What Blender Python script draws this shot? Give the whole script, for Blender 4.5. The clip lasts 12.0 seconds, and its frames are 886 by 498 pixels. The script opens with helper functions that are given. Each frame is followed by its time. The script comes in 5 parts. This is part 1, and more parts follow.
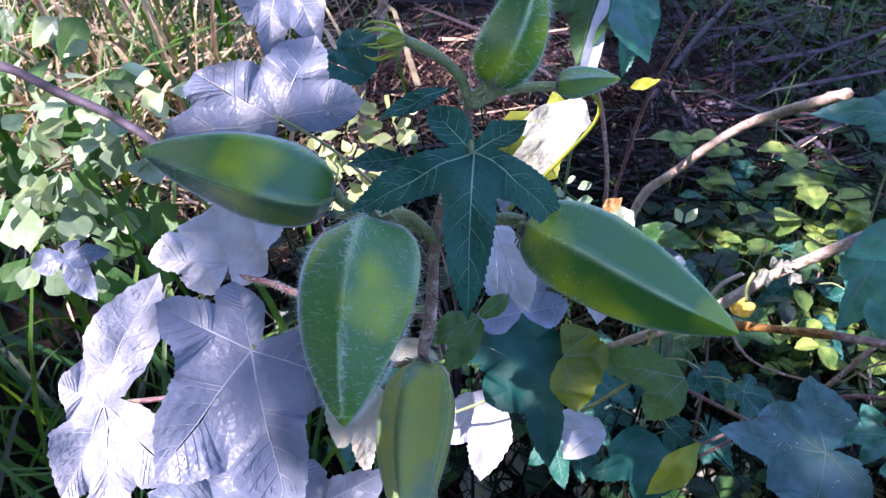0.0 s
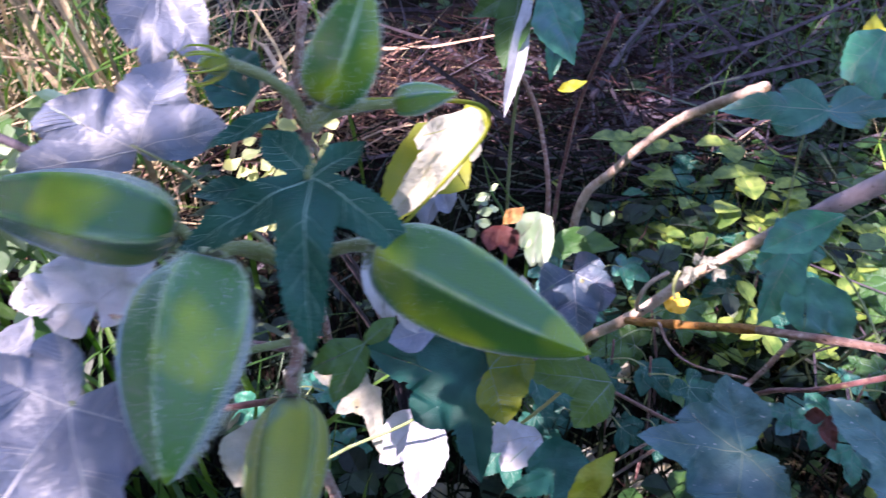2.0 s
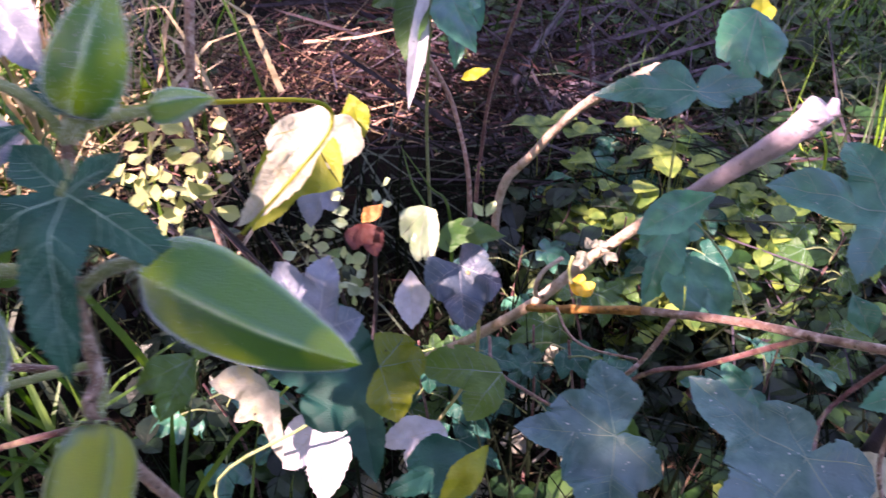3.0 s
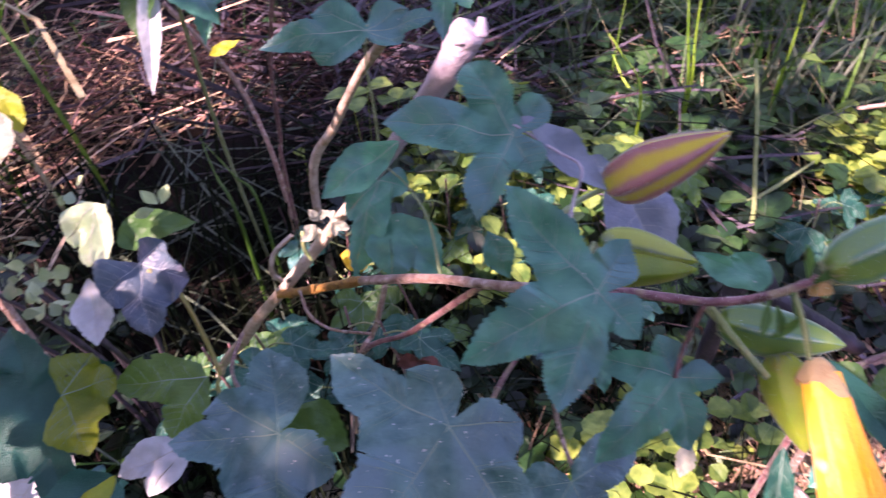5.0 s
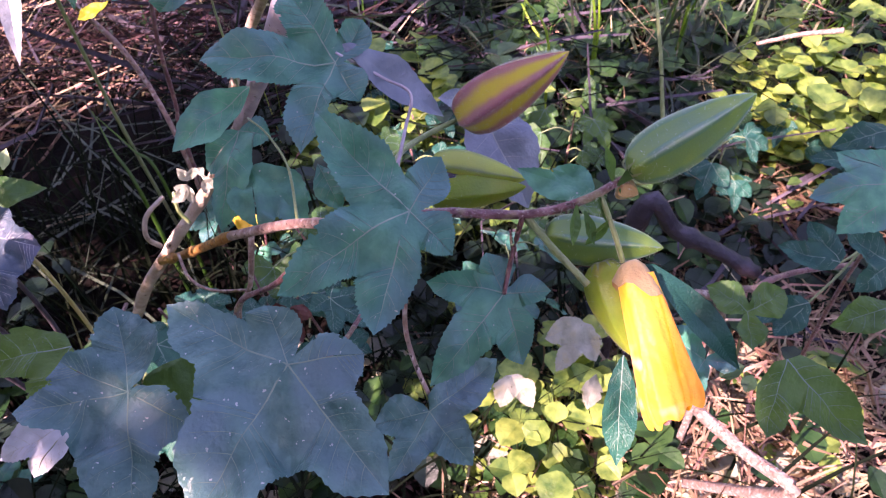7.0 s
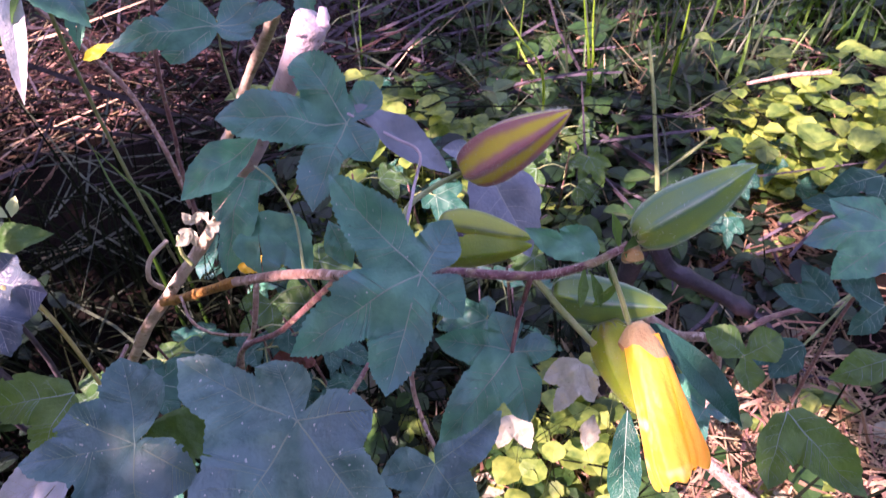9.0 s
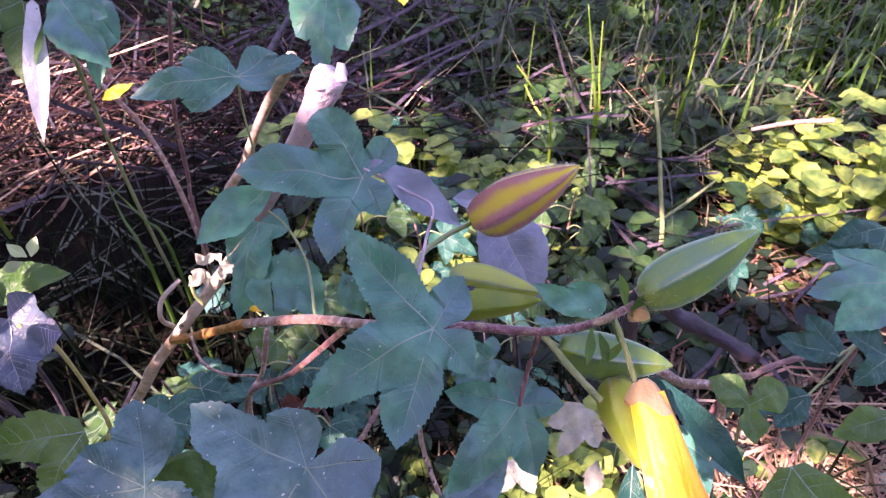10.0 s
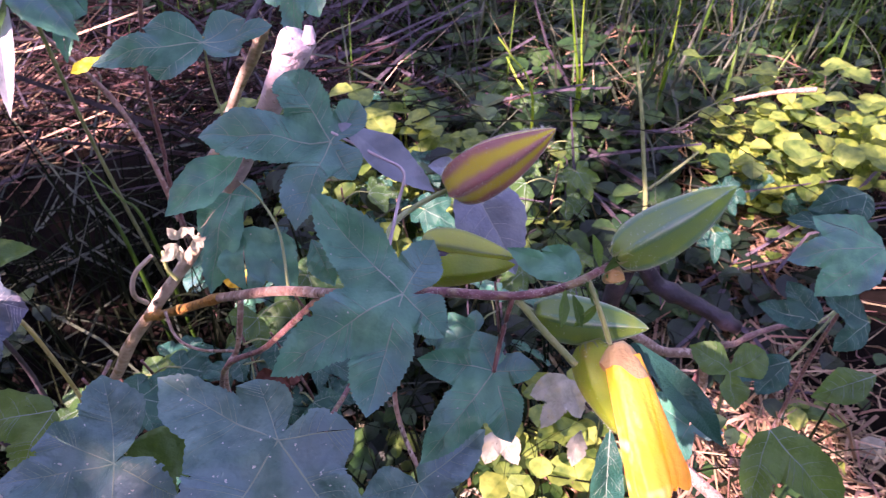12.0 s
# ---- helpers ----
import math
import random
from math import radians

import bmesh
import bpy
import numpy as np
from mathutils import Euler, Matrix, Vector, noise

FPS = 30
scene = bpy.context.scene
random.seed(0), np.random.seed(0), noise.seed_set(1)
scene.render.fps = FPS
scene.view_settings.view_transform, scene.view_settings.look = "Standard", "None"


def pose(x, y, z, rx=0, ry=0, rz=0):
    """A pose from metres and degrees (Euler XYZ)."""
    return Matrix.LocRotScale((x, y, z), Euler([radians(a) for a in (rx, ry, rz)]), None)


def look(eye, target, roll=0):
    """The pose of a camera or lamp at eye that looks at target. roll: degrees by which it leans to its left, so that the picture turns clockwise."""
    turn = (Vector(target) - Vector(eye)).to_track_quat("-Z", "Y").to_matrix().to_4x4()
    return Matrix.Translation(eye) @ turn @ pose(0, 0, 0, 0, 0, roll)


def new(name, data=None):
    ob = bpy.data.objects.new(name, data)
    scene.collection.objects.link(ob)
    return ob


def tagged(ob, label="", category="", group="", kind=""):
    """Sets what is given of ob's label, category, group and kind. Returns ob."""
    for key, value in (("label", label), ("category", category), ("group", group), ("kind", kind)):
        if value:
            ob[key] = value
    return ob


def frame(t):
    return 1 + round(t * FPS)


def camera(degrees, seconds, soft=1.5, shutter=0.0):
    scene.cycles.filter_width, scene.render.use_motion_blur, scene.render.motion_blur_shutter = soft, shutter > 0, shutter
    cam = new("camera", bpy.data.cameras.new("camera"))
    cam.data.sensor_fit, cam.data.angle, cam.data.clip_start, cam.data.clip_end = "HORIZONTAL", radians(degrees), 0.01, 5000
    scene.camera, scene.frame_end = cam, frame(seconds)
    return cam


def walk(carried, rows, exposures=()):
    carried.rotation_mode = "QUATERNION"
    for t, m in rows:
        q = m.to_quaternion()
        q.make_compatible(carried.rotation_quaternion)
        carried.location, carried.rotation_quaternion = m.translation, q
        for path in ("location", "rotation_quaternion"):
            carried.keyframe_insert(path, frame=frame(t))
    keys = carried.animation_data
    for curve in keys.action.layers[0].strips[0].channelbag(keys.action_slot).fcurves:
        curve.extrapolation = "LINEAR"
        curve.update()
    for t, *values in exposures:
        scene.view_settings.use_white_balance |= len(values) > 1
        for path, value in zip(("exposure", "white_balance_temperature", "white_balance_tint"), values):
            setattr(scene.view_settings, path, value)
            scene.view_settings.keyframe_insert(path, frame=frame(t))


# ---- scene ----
cam = camera(66.0, 12.0, soft=1.1, shutter=0.7)
cam.data.dof.use_dof, cam.data.dof.focus_distance, cam.data.dof.aperture_fstop = True, 0.27, 38
PATH = [
    (0, 0.0000, 0.0000, 1.0298, 47.10, 0.04, 0.14),
    (0.5, 0.0022, -0.0014, 1.0276, 48.30, -0.04, -0.05),
    (1, 0.0063, 0.0015, 1.0291, 48.62, 0.19, -0.08),
    (1.5, 0.0180, 0.0038, 1.0278, 47.93, 0.41, -1.64),
    (2, 0.0364, 0.0110, 1.0266, 47.64, 0.70, -4.18),
    (2.5, 0.0664, 0.0098, 1.0259, 47.72, 0.77, -6.85),
    (2.7, 0.0731, 0.0113, 1.0274, 47.39, 0.63, -8.01),
    (4.3, 0.1924, 0.0192, 0.9854, 44.82, 1.36, -14.13),
    (4.5, 0.2083, 0.0195, 0.9831, 44.76, 1.77, -16.16),
    (5, 0.2349, 0.0117, 0.9825, 44.79, 1.94, -20.57),
    (5.5, 0.2536, 0.0001, 0.9823, 44.45, 2.08, -23.62),
    (6, 0.2648, -0.0096, 0.9759, 42.95, 1.92, -25.29),
    (6.5, 0.2764, -0.0130, 0.9678, 41.83, 1.93, -26.51),
    (7, 0.2760, -0.0146, 0.9665, 41.86, 1.78, -26.80),
    (9, 0.2726, -0.0070, 0.9795, 44.16, 1.07, -27.01),
    (9.5, 0.2741, -0.0045, 0.9861, 46.07, 0.67, -26.48),
    (10, 0.2701, -0.0056, 0.9912, 47.00, 0.52, -25.99),
    (10.5, 0.2715, -0.0045, 0.9892, 46.87, 0.15, -26.16),
    (11, 0.2733, -0.0071, 0.9887, 46.51, 0.07, -26.48),
    (11.5, 0.2750, -0.0034, 0.9823, 44.95, 0.54, -26.42),
    (12, 0.2764, -0.0069, 0.9817, 45.18, 0.36, -27.39),
]
walk(cam, [(t, pose(x, y, z, rx, ry, rz)) for t, x, y, z, rx, ry, rz in PATH], [(0, 2.48, 5910, 32), (1.5, 2.54, 6060, 35), (2, 2.59, 6300, 36), (2.5, 2.79, 7500, 49), (4.5, 2.78, 7650, 48), (5, 2.73, 7300, 54), (6.5, 2.78, 7300, 57), (9, 2.75, 7350, 60), (9.5, 2.81, 7400, 61), (10, 3.08, 7450, 61), (11, 3.19, 7500, 61), (11.5, 2.91, 7500, 62), (12, 2.82, 7500, 63)])

# ---- light ----
SUN = Vector((-0.62, -0.30, 0.72)).normalized()
world = bpy.data.worlds.new("sky")
scene.world = world
world.use_nodes = True
sky = world.node_tree.nodes.new("ShaderNodeTexSky")
sky.sky_type, sky.sun_disc = "NISHITA", False
sky.sun_elevation, sky.sun_rotation = math.asin(SUN.z), math.atan2(SUN.x, SUN.y)
back = world.node_tree.nodes["Background"]
back.inputs["Strength"].default_value = 0.11
world.node_tree.links.new(sky.outputs[0], back.inputs["Color"])
sun = new("sun", bpy.data.lights.new("sun", "SUN"))
sun.data.energy, sun.data.angle, sun.data.color = 2.7, radians(0.6), (1.0, 0.93, 0.86)
sun.matrix_basis = look(SUN * 5, (0, 0, 0))


# ---- materials ----
def material(name, colours, scale=60.0, rough=0.5, bump=0.3, bump_scale=400.0, through_light=0.0, sheen=0.0, spread=0.25, island=False, spots=None, attribute=None, spec=0.5, coords="Object", patch=None, weight=0.35, blue_sheen=0.0, flesh=0.0):
    """Two-scale mottled colour; through_light is the share of translucent light."""
    m = bpy.data.materials.new(name)
    m.use_nodes = True
    nt = m.node_tree
    N, K = nt.nodes.new, nt.links.new
    p = nt.nodes["Principled BSDF"]
    geo = N("ShaderNodeTexCoord")
    n1, n2 = N("ShaderNodeTexNoise"), N("ShaderNodeTexNoise")
    n1.inputs["Scale"].default_value, n2.inputs["Scale"].default_value = scale, bump_scale
    n1.inputs["Detail"].default_value = 6
    for n in (n1, n2):
        K(geo.outputs[coords], n.inputs["Vector"])
    ramp = N("ShaderNodeValToRGB")
    e = ramp.color_ramp.elements
    for i, c in enumerate(colours):
        at = 0.3 + 0.4 * i / max(1, len(colours) - 1)
        el = e[i] if i < 2 else e.new(at)
        el.position, el.color = at, (*c, 1)
    source = n1.outputs["Fac"]
    if attribute:
        at = N("ShaderNodeAttribute")
        at.attribute_name = attribute
        mix = N("ShaderNodeMath")
        mix.operation = "MULTIPLY_ADD"
        K(n1.outputs["Fac"], mix.inputs[0])
        mix.inputs[1].default_value = weight
        K(at.outputs["Fac"], mix.inputs[2])
        source = mix.outputs[0]
    K(source, ramp.inputs[0])
    hsv = N("ShaderNodeHueSaturation")
    rnd = N("ShaderNodeNewGeometry").outputs["Random Per Island"] if island else N("ShaderNodeObjectInfo").outputs["Random"]
    val, hue = N("ShaderNodeMapRange"), N("ShaderNodeMapRange")
    val.inputs["To Min"].default_value, val.inputs["To Max"].default_value = 1 - spread, 1 + spread
    hue.inputs["To Min"].default_value, hue.inputs["To Max"].default_value = 0.5 + 0.06 * spread, 0.5 - 0.06 * spread
    K(rnd, val.inputs["Value"]), K(rnd, hue.inputs["Value"])
    K(val.outputs[0], hsv.inputs["Value"]), K(hue.outputs[0], hsv.inputs["Hue"])
    K(ramp.outputs[0], hsv.inputs["Color"])
    colour = hsv.outputs[0]
    if patch:
        n4 = N("ShaderNodeTexNoise")
        n4.inputs["Scale"].default_value = patch[1]
        K(geo.outputs[coords], n4.inputs["Vector"])
        soft_cut = N("ShaderNodeMapRange")
        soft_cut.inputs["From Min"].default_value, soft_cut.inputs["From Max"].default_value = patch[2], patch[2] + 0.14
        K(n4.outputs["Fac"], soft_cut.inputs["Value"])
        mp = N("ShaderNodeMix")
        mp.data_type = "RGBA"
        mp.inputs[7].default_value = (*patch[0], 1)
        K(soft_cut.outputs[0], mp.inputs[0]), K(colour, mp.inputs[6])
        colour = mp.outputs[2]
    if spots:
        n3 = N("ShaderNodeTexNoise")
        n3.inputs["Scale"].default_value = spots[1]
        K(geo.outputs[coords], n3.inputs["Vector"])
        cut = N("ShaderNodeMapRange")
        cut.inputs["From Min"].default_value, cut.inputs["From Max"].default_value = spots[2], spots[2] + 0.04
        K(n3.outputs["Fac"], cut.inputs["Value"])
        mx = N("ShaderNodeMix")
        mx.data_type = "RGBA"
        mx.inputs[7].default_value = (*spots[0], 1)
        K(cut.outputs[0], mx.inputs[0]), K(colour, mx.inputs[6])
        colour = mx.outputs[2]
    K(colour, p.inputs["Base Color"])
    p.inputs["Roughness"].default_value = rough
    p.inputs["Specular IOR Level"].default_value = spec
    p.inputs["Sheen Weight"].default_value = sheen
    p.inputs["Sheen Roughness"].default_value = 0.4
    if flesh:
        p.inputs["Subsurface Weight"].default_value, p.inputs["Subsurface Scale"].default_value = flesh, 0.010
        p.inputs["Subsurface Radius"].default_value = (0.7, 1.0, 0.15)
    # Blue tint in the sheen stands for sky reflected off the hairs.
    if blue_sheen:
        p.inputs["Sheen Weight"].default_value, p.inputs["Sheen Roughness"].default_value = blue_sheen, 0.3
        p.inputs["Sheen Tint"].default_value = (0.62, 0.76, 1.0, 1)
    bp = N("ShaderNodeBump")
    bp.inputs["Strength"].default_value, bp.inputs["Distance"].default_value = bump, 0.002
    relief = N("ShaderNodeMath")
    relief.operation = "MULTIPLY_ADD"
    K(n1.outputs["Fac"], relief.inputs[0])
    relief.inputs[1].default_value = 1.6
    K(n2.outputs["Fac"], relief.inputs[2])
    K(relief.outputs[0], bp.inputs["Height"]), K(bp.outputs[0], p.inputs["Normal"])
    if through_light:
        tr, mixed = N("ShaderNodeBsdfTranslucent"), N("ShaderNodeMixShader")
        bright = N("ShaderNodeHueSaturation")
        bright.inputs["Value"].default_value, bright.inputs["Saturation"].default_value = 1.8, 1.15
        bright.inputs["Hue"].default_value = 0.475
        K(colour, bright.inputs["Color"]), K(bright.outputs[0], tr.inputs["Color"])
        mixed.inputs[0].default_value = through_light
        K(p.outputs[0], mixed.inputs[1]), K(tr.outputs[0], mixed.inputs[2])
        K(mixed.outputs[0], nt.nodes["Material Output"].inputs["Surface"])
    return m


M_STAR = material("deep_green_leaf", [(0.006, 0.066, 0.054), (0.020, 0.118, 0.085)], 40, 0.36, 0.4, 900, 0.10, 0.0, 0.1, spec=0.28)
M_LEAF = material("blue_green_leaf", [(0.025, 0.157, 0.120), (0.074, 0.300, 0.202)], 75, 0.34, 0.25, 600, 0.2, 0.03, 0.22, spots=((0.35, 0.38, 0.36), 420, 0.72), patch=((0.07, 0.195, 0.205), 26, 0.48), spec=0.42)
# Lilac grey holds sun and sky light; its darker patches stand for shade.
M_GREY = material("lit_grey_leaf", [(0.135, 0.16, 0.22), (0.24, 0.265, 0.34)], 60, 0.42, 0.35, 420, 0.15, 0.15, 0.12, spots=((0.03, 0.03, 0.03), 300, 0.76), patch=((0.085, 0.135, 0.185), 15, 0.55))
# Cream of dry leaves; on the live leaves the paleness stands for sunlight.
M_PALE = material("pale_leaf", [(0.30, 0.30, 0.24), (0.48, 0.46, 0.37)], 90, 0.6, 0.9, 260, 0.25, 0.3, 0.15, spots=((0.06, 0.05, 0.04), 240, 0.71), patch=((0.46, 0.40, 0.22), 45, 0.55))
# Next two: overexposed sunlight put into the leaf colour as white.
M_WHITE = material("sunlit_white_leaf", [(0.45, 0.45, 0.49), (0.63, 0.62, 0.67)], 90, 0.55, 0.4, 420, 0.2, 0.2, 0.1, spots=((0.05, 0.04, 0.04), 260, 0.71))
M_SUNPALE = material("sunlit_pale_leaf", [(0.20, 0.21, 0.255), (0.31, 0.315, 0.375)], 70, 0.5, 0.35, 420, 0.2, 0.15, 0.1, spots=((0.05, 0.04, 0.04), 260, 0.74), patch=((0.20, 0.23, 0.29), 20, 0.55))
M_VEINBROWN = material("brownish_vein", [(0.44, 0.40, 0.34), (0.54, 0.50, 0.43)], 100, 0.5, 0.2, 900, 0, 0, 0.1)
M_DUSTY = material("dusty_blue_green_leaf", [(0.034, 0.115, 0.115), (0.10, 0.225, 0.215)], 80, 0.31, 0.5, 420, 0.15, 0.05, 0.12, spots=((0.45, 0.48, 0.49), 380, 0.70), patch=((0.10, 0.19, 0.225), 24, 0.5), spec=0.42)
M_SLATE = material("slate_leaf", [(0.045, 0.07, 0.105), (0.10, 0.135, 0.18)], 70, 0.36, 0.5, 420, 0.15, 0.05, 0.12, spots=((0.45, 0.46, 0.5), 380, 0.73), patch=((0.12, 0.12, 0.17), 30, 0.5), spec=0.4)
M_LILAC = material("lilac_bark", [(0.38, 0.29, 0.36), (0.52, 0.42, 0.48)], 90, 0.55, 0.8, 260, 0, 0.1, 0.1, spots=((0.24, 0.17, 0.18), 240, 0.66))
M_GREEN = material("fresh_green_leaf", [(0.04, 0.12, 0.03), (0.09, 0.20, 0.05)], 45, 0.45, 0.5, 500, 0.35, 0.1, 0.25)
M_YELLOWLEAF = material("yellowing_leaf", [(0.20, 0.27, 0.02), (0.44, 0.40, 0.03)], 40, 0.5, 0.5, 500, 0.35, 0.0, 0.2)
# Olive yellow stands for light coming through the leaf.
M_OLIVE = material("backlit_olive_leaf", [(0.06, 0.125, 0.012), (0.17, 0.21, 0.018)], 35, 0.45, 0.5, 500, 0.35, 0.0, 0.2, spots=((0.04, 0.03, 0.01), 240, 0.72))
M_VEINSTAR = material("light_vein", [(0.17, 0.33, 0.25), (0.25, 0.41, 0.32)], 100, 0.5, 0.2, 900, 0, 0, 0.1)
M_VEIN = material("pale_vein", [(0.16, 0.27, 0.22), (0.23, 0.33, 0.26)], 100, 0.5, 0.2, 900, 0, 0, 0.1)
M_VEINGREY = material("grey_vein", [(0.34, 0.36, 0.38), (0.46, 0.47, 0.5)], 100, 0.5, 0.2, 900, 0, 0, 0.1)
# Yellow-green patches: the pod's mottling plus light glowing through it.
M_POD = material("hairy_green_pod", [(0.30, 0.42, 0.25), (0.10, 0.24, 0.10), (0.045, 0.165, 0.05), (0.05, 0.18, 0.03)], 55, 0.26, 0.14, 1500, 0, 0.06, 0.12, attribute="ridge", spots=((0.015, 0.02, 0.01), 260, 0.77), patch=((0.30, 0.42, 0.02), 30, 0.45), weight=0.4, spec=0.6, blue_sheen=0.9, flesh=0.6)
M_PODBLUE = material("bluish_green_pod", [(0.34, 0.43, 0.32), (0.16, 0.29, 0.19), (0.11, 0.25, 0.13), (0.18, 0.30, 0.07)], 55, 0.3, 0.1, 1500, 0.1, 0.2, 0.12, attribute="ridge", patch=((0.25, 0.36, 0.06), 60, 0.54), weight=0.4, blue_sheen=0.6, flesh=0.6)
M_CREAM = material("cream_dying_leaf", [(0.42, 0.40, 0.16), (0.62, 0.57, 0.34)], 60, 0.6, 0.8, 300, 0.35, 0.1, 0.1, spots=((0.2, 0.12, 0.04), 200, 0.68))
M_CALYX = material("yellow_green_calyx", [(0.20, 0.31, 0.04), (0.36, 0.43, 0.06)], 60, 0.4, 0.15, 900, 0.3, 0.1, 0.1, patch=((0.42, 0.30, 0.08), 60, 0.58), flesh=0.6)
M_PODSTRIPE = material("striped_pod", [(0.46, 0.175, 0.215), (0.56, 0.25, 0.225), (0.72, 0.56, 0.07), (0.72, 0.62, 0.05)], 70, 0.42, 0.12, 1500, 0.1, 0.25, 0.1, attribute="ridge", weight=0.28, blue_sheen=0.35, flesh=0.6)
M_PODPALE = material("yellow_green_pod", [(0.14, 0.19, 0.07), (0.24, 0.30, 0.06), (0.34, 0.38, 0.05)], 60, 0.38, 0.1, 1500, 0.1, 0.2, 0.1, attribute="ridge", patch=((0.16, 0.26, 0.16), 50, 0.5), weight=0.4, flesh=0.6)
M_HAIR = material("white_hair", [(0.55, 0.6, 0.55), (0.75, 0.78, 0.74)], 50, 0.6, 0, 100, 0.4, 0, 0.1)
M_STEMGREEN = material("green_stem", [(0.17, 0.24, 0.08), (0.30, 0.33, 0.15)], 120, 0.5, 0.4, 900, 0, 0.3, 0.15)
M_STEMRED = material("reddish_stem", [(0.10, 0.03, 0.035), (0.27, 0.12, 0.13)], 130, 0.5, 0.7, 400, 0, 0.25, 0.15, spots=((0.05, 0.02, 0.02), 300, 0.66), patch=((0.30, 0.21, 0.13), 110, 0.56))
M_STEMPINK = material("pinkish_bark", [(0.24, 0.12, 0.10), (0.44, 0.29, 0.25)], 150, 0.6, 0.9, 260, 0, 0.1, 0.15, spots=((0.09, 0.05, 0.04), 320, 0.64), patch=((0.62, 0.47, 0.45), 170, 0.54))
M_ORANGE = material("orange_bark", [(0.30, 0.10, 0.025), (0.50, 0.25, 0.07)], 120, 0.6, 0.9, 260, 0, 0, 0.1, spots=((0.10, 0.05, 0.02), 260, 0.62))
M_WHITESTICK = material("bleached_wood", [(0.34, 0.24, 0.18), (0.57, 0.46, 0.38)], 90, 0.65, 0.9, 260, 0, 0, 0.15, spots=((0.13, 0.09, 0.07), 260, 0.66), patch=((0.34, 0.22, 0.12), 60, 0.57))
M_TWIG = material("grey_twig", [(0.022, 0.016, 0.024), (0.085, 0.062, 0.085)], 60, 0.75, 0.6, 300, 0, 0, 0.3)
M_DEAD = material("dark_dead_leaf", [(0.05, 0.015, 0.012), (0.12, 0.03, 0.02)], 60, 0.7, 0.8, 300, 0, 0, 0.2)
M_PETAL = material("yellow_petal", [(0.90, 0.48, 0.02), (0.93, 0.66, 0.11)], 45, 0.5, 0.4, 300, 0.3, 0.2, 0.06, patch=((0.94, 0.80, 0.42), 70, 0.57))
# Blacker than soil is: the shade of the gaps is in the colour.
M_SOIL = material("shade_black_soil", [(0.002, 0.0015, 0.0014), (0.006, 0.004, 0.0035), (0.013, 0.008, 0.0065)], 14, 0.95, 1.0, 120, 0, 0, 0, spec=0.1)
# Brown of the litter, darkened further to carry the shade it lies in.
M_LITTER = material("shade_dark_litter", [(0.008, 0.0034, 0.004), (0.056, 0.024, 0.023)], 30, 0.8, 0.3, 200, 0, 0, 0.75, island=True, spec=0.25)
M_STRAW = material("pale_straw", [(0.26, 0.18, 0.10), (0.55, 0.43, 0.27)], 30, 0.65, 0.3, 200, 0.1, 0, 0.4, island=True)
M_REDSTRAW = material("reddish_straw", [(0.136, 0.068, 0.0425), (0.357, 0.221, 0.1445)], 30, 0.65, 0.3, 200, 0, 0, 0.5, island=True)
M_GRASS = material("grass_blade", [(0.014, 0.068, 0.010), (0.062, 0.16, 0.024)], 12, 0.45, 0.2, 200, 0.3, 0, 0.6, island=True)
# Grass colour cut to near black, standing for the shade under plants.
M_SHADEGRASS = material("shade_dark_grass", [(0.002, 0.005, 0.0022), (0.009, 0.015, 0.0065)], 12, 0.8, 0.2, 200, 0.15, 0, 0.5, island=True, spec=0.12)
M_FRESH = material("fresh_grass_blade", [(0.12, 0.26, 0.02), (0.26, 0.40, 0.04)], 20, 0.4, 0.2, 200, 0.3, 0, 0.3)
M_GREYGRASS = material("grey_green_grass", [(0.03, 0.05, 0.03), (0.09, 0.112, 0.07)], 12, 0.5, 0.2, 200, 0.2, 0, 0.4, island=True)
# Ground leaves: darkened for shade here and in M_TEAL, brightened for sun in M_CLOVERLIT.
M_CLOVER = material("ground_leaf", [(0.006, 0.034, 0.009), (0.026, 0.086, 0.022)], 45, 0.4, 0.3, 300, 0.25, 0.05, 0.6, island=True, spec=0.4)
M_CLOVERLIT = material("sunlit_ground_leaf", [(0.05, 0.12, 0.02), (0.27, 0.36, 0.08)], 60, 0.4, 0.3, 300, 0.3, 0.05, 0.5, island=True)
M_TEAL = material("shaded_ground_leaf", [(0.003, 0.0135, 0.0085), (0.014, 0.036, 0.019)], 45, 0.4, 0.3, 300, 0.15, 0.05, 0.5, island=True, spec=0.35)
M_CLOVERLEAF = material("bright_leaflet", [(0.26, 0.33, 0.12), (0.50, 0.50, 0.27)], 25, 0.45, 0.3, 300, 0.3, 0.1, 0.3)
# Near-white end of the ramp is sun gloss put into the leaf colour.
M_BUSH = material("sunlit_oval_leaf", [(0.15, 0.26, 0.09), (0.54, 0.59, 0.44)], 18, 0.32, 0.3, 300, 0.2, 0.2, 0.45, spec=0.8)
M_CHIP = material("pinkish_litter_chip", [(0.12, 0.06, 0.05), (0.36, 0.22, 0.19)], 30, 0.7, 0.3, 200, 0, 0, 0.7, island=True)
M_DARKWOOD = material("dark_wet_wood", [(0.016, 0.012, 0.022), (0.055, 0.04, 0.065)], 40, 0.55, 0.8, 200, 0, 0, 0.1)
M_BARK = material("tree_bark", [(0.06, 0.045, 0.035), (0.16, 0.12, 0.09)], 12, 0.85, 1.0, 60, 0, 0, 0.1)
M_CANOPY = material("canopy_leaf", [(0.03, 0.09, 0.02), (0.07, 0.15, 0.04)], 10, 0.5, 0.2, 100, 0.25, 0, 0.3, island=True)


# ---- builders ----
WORLD = {}


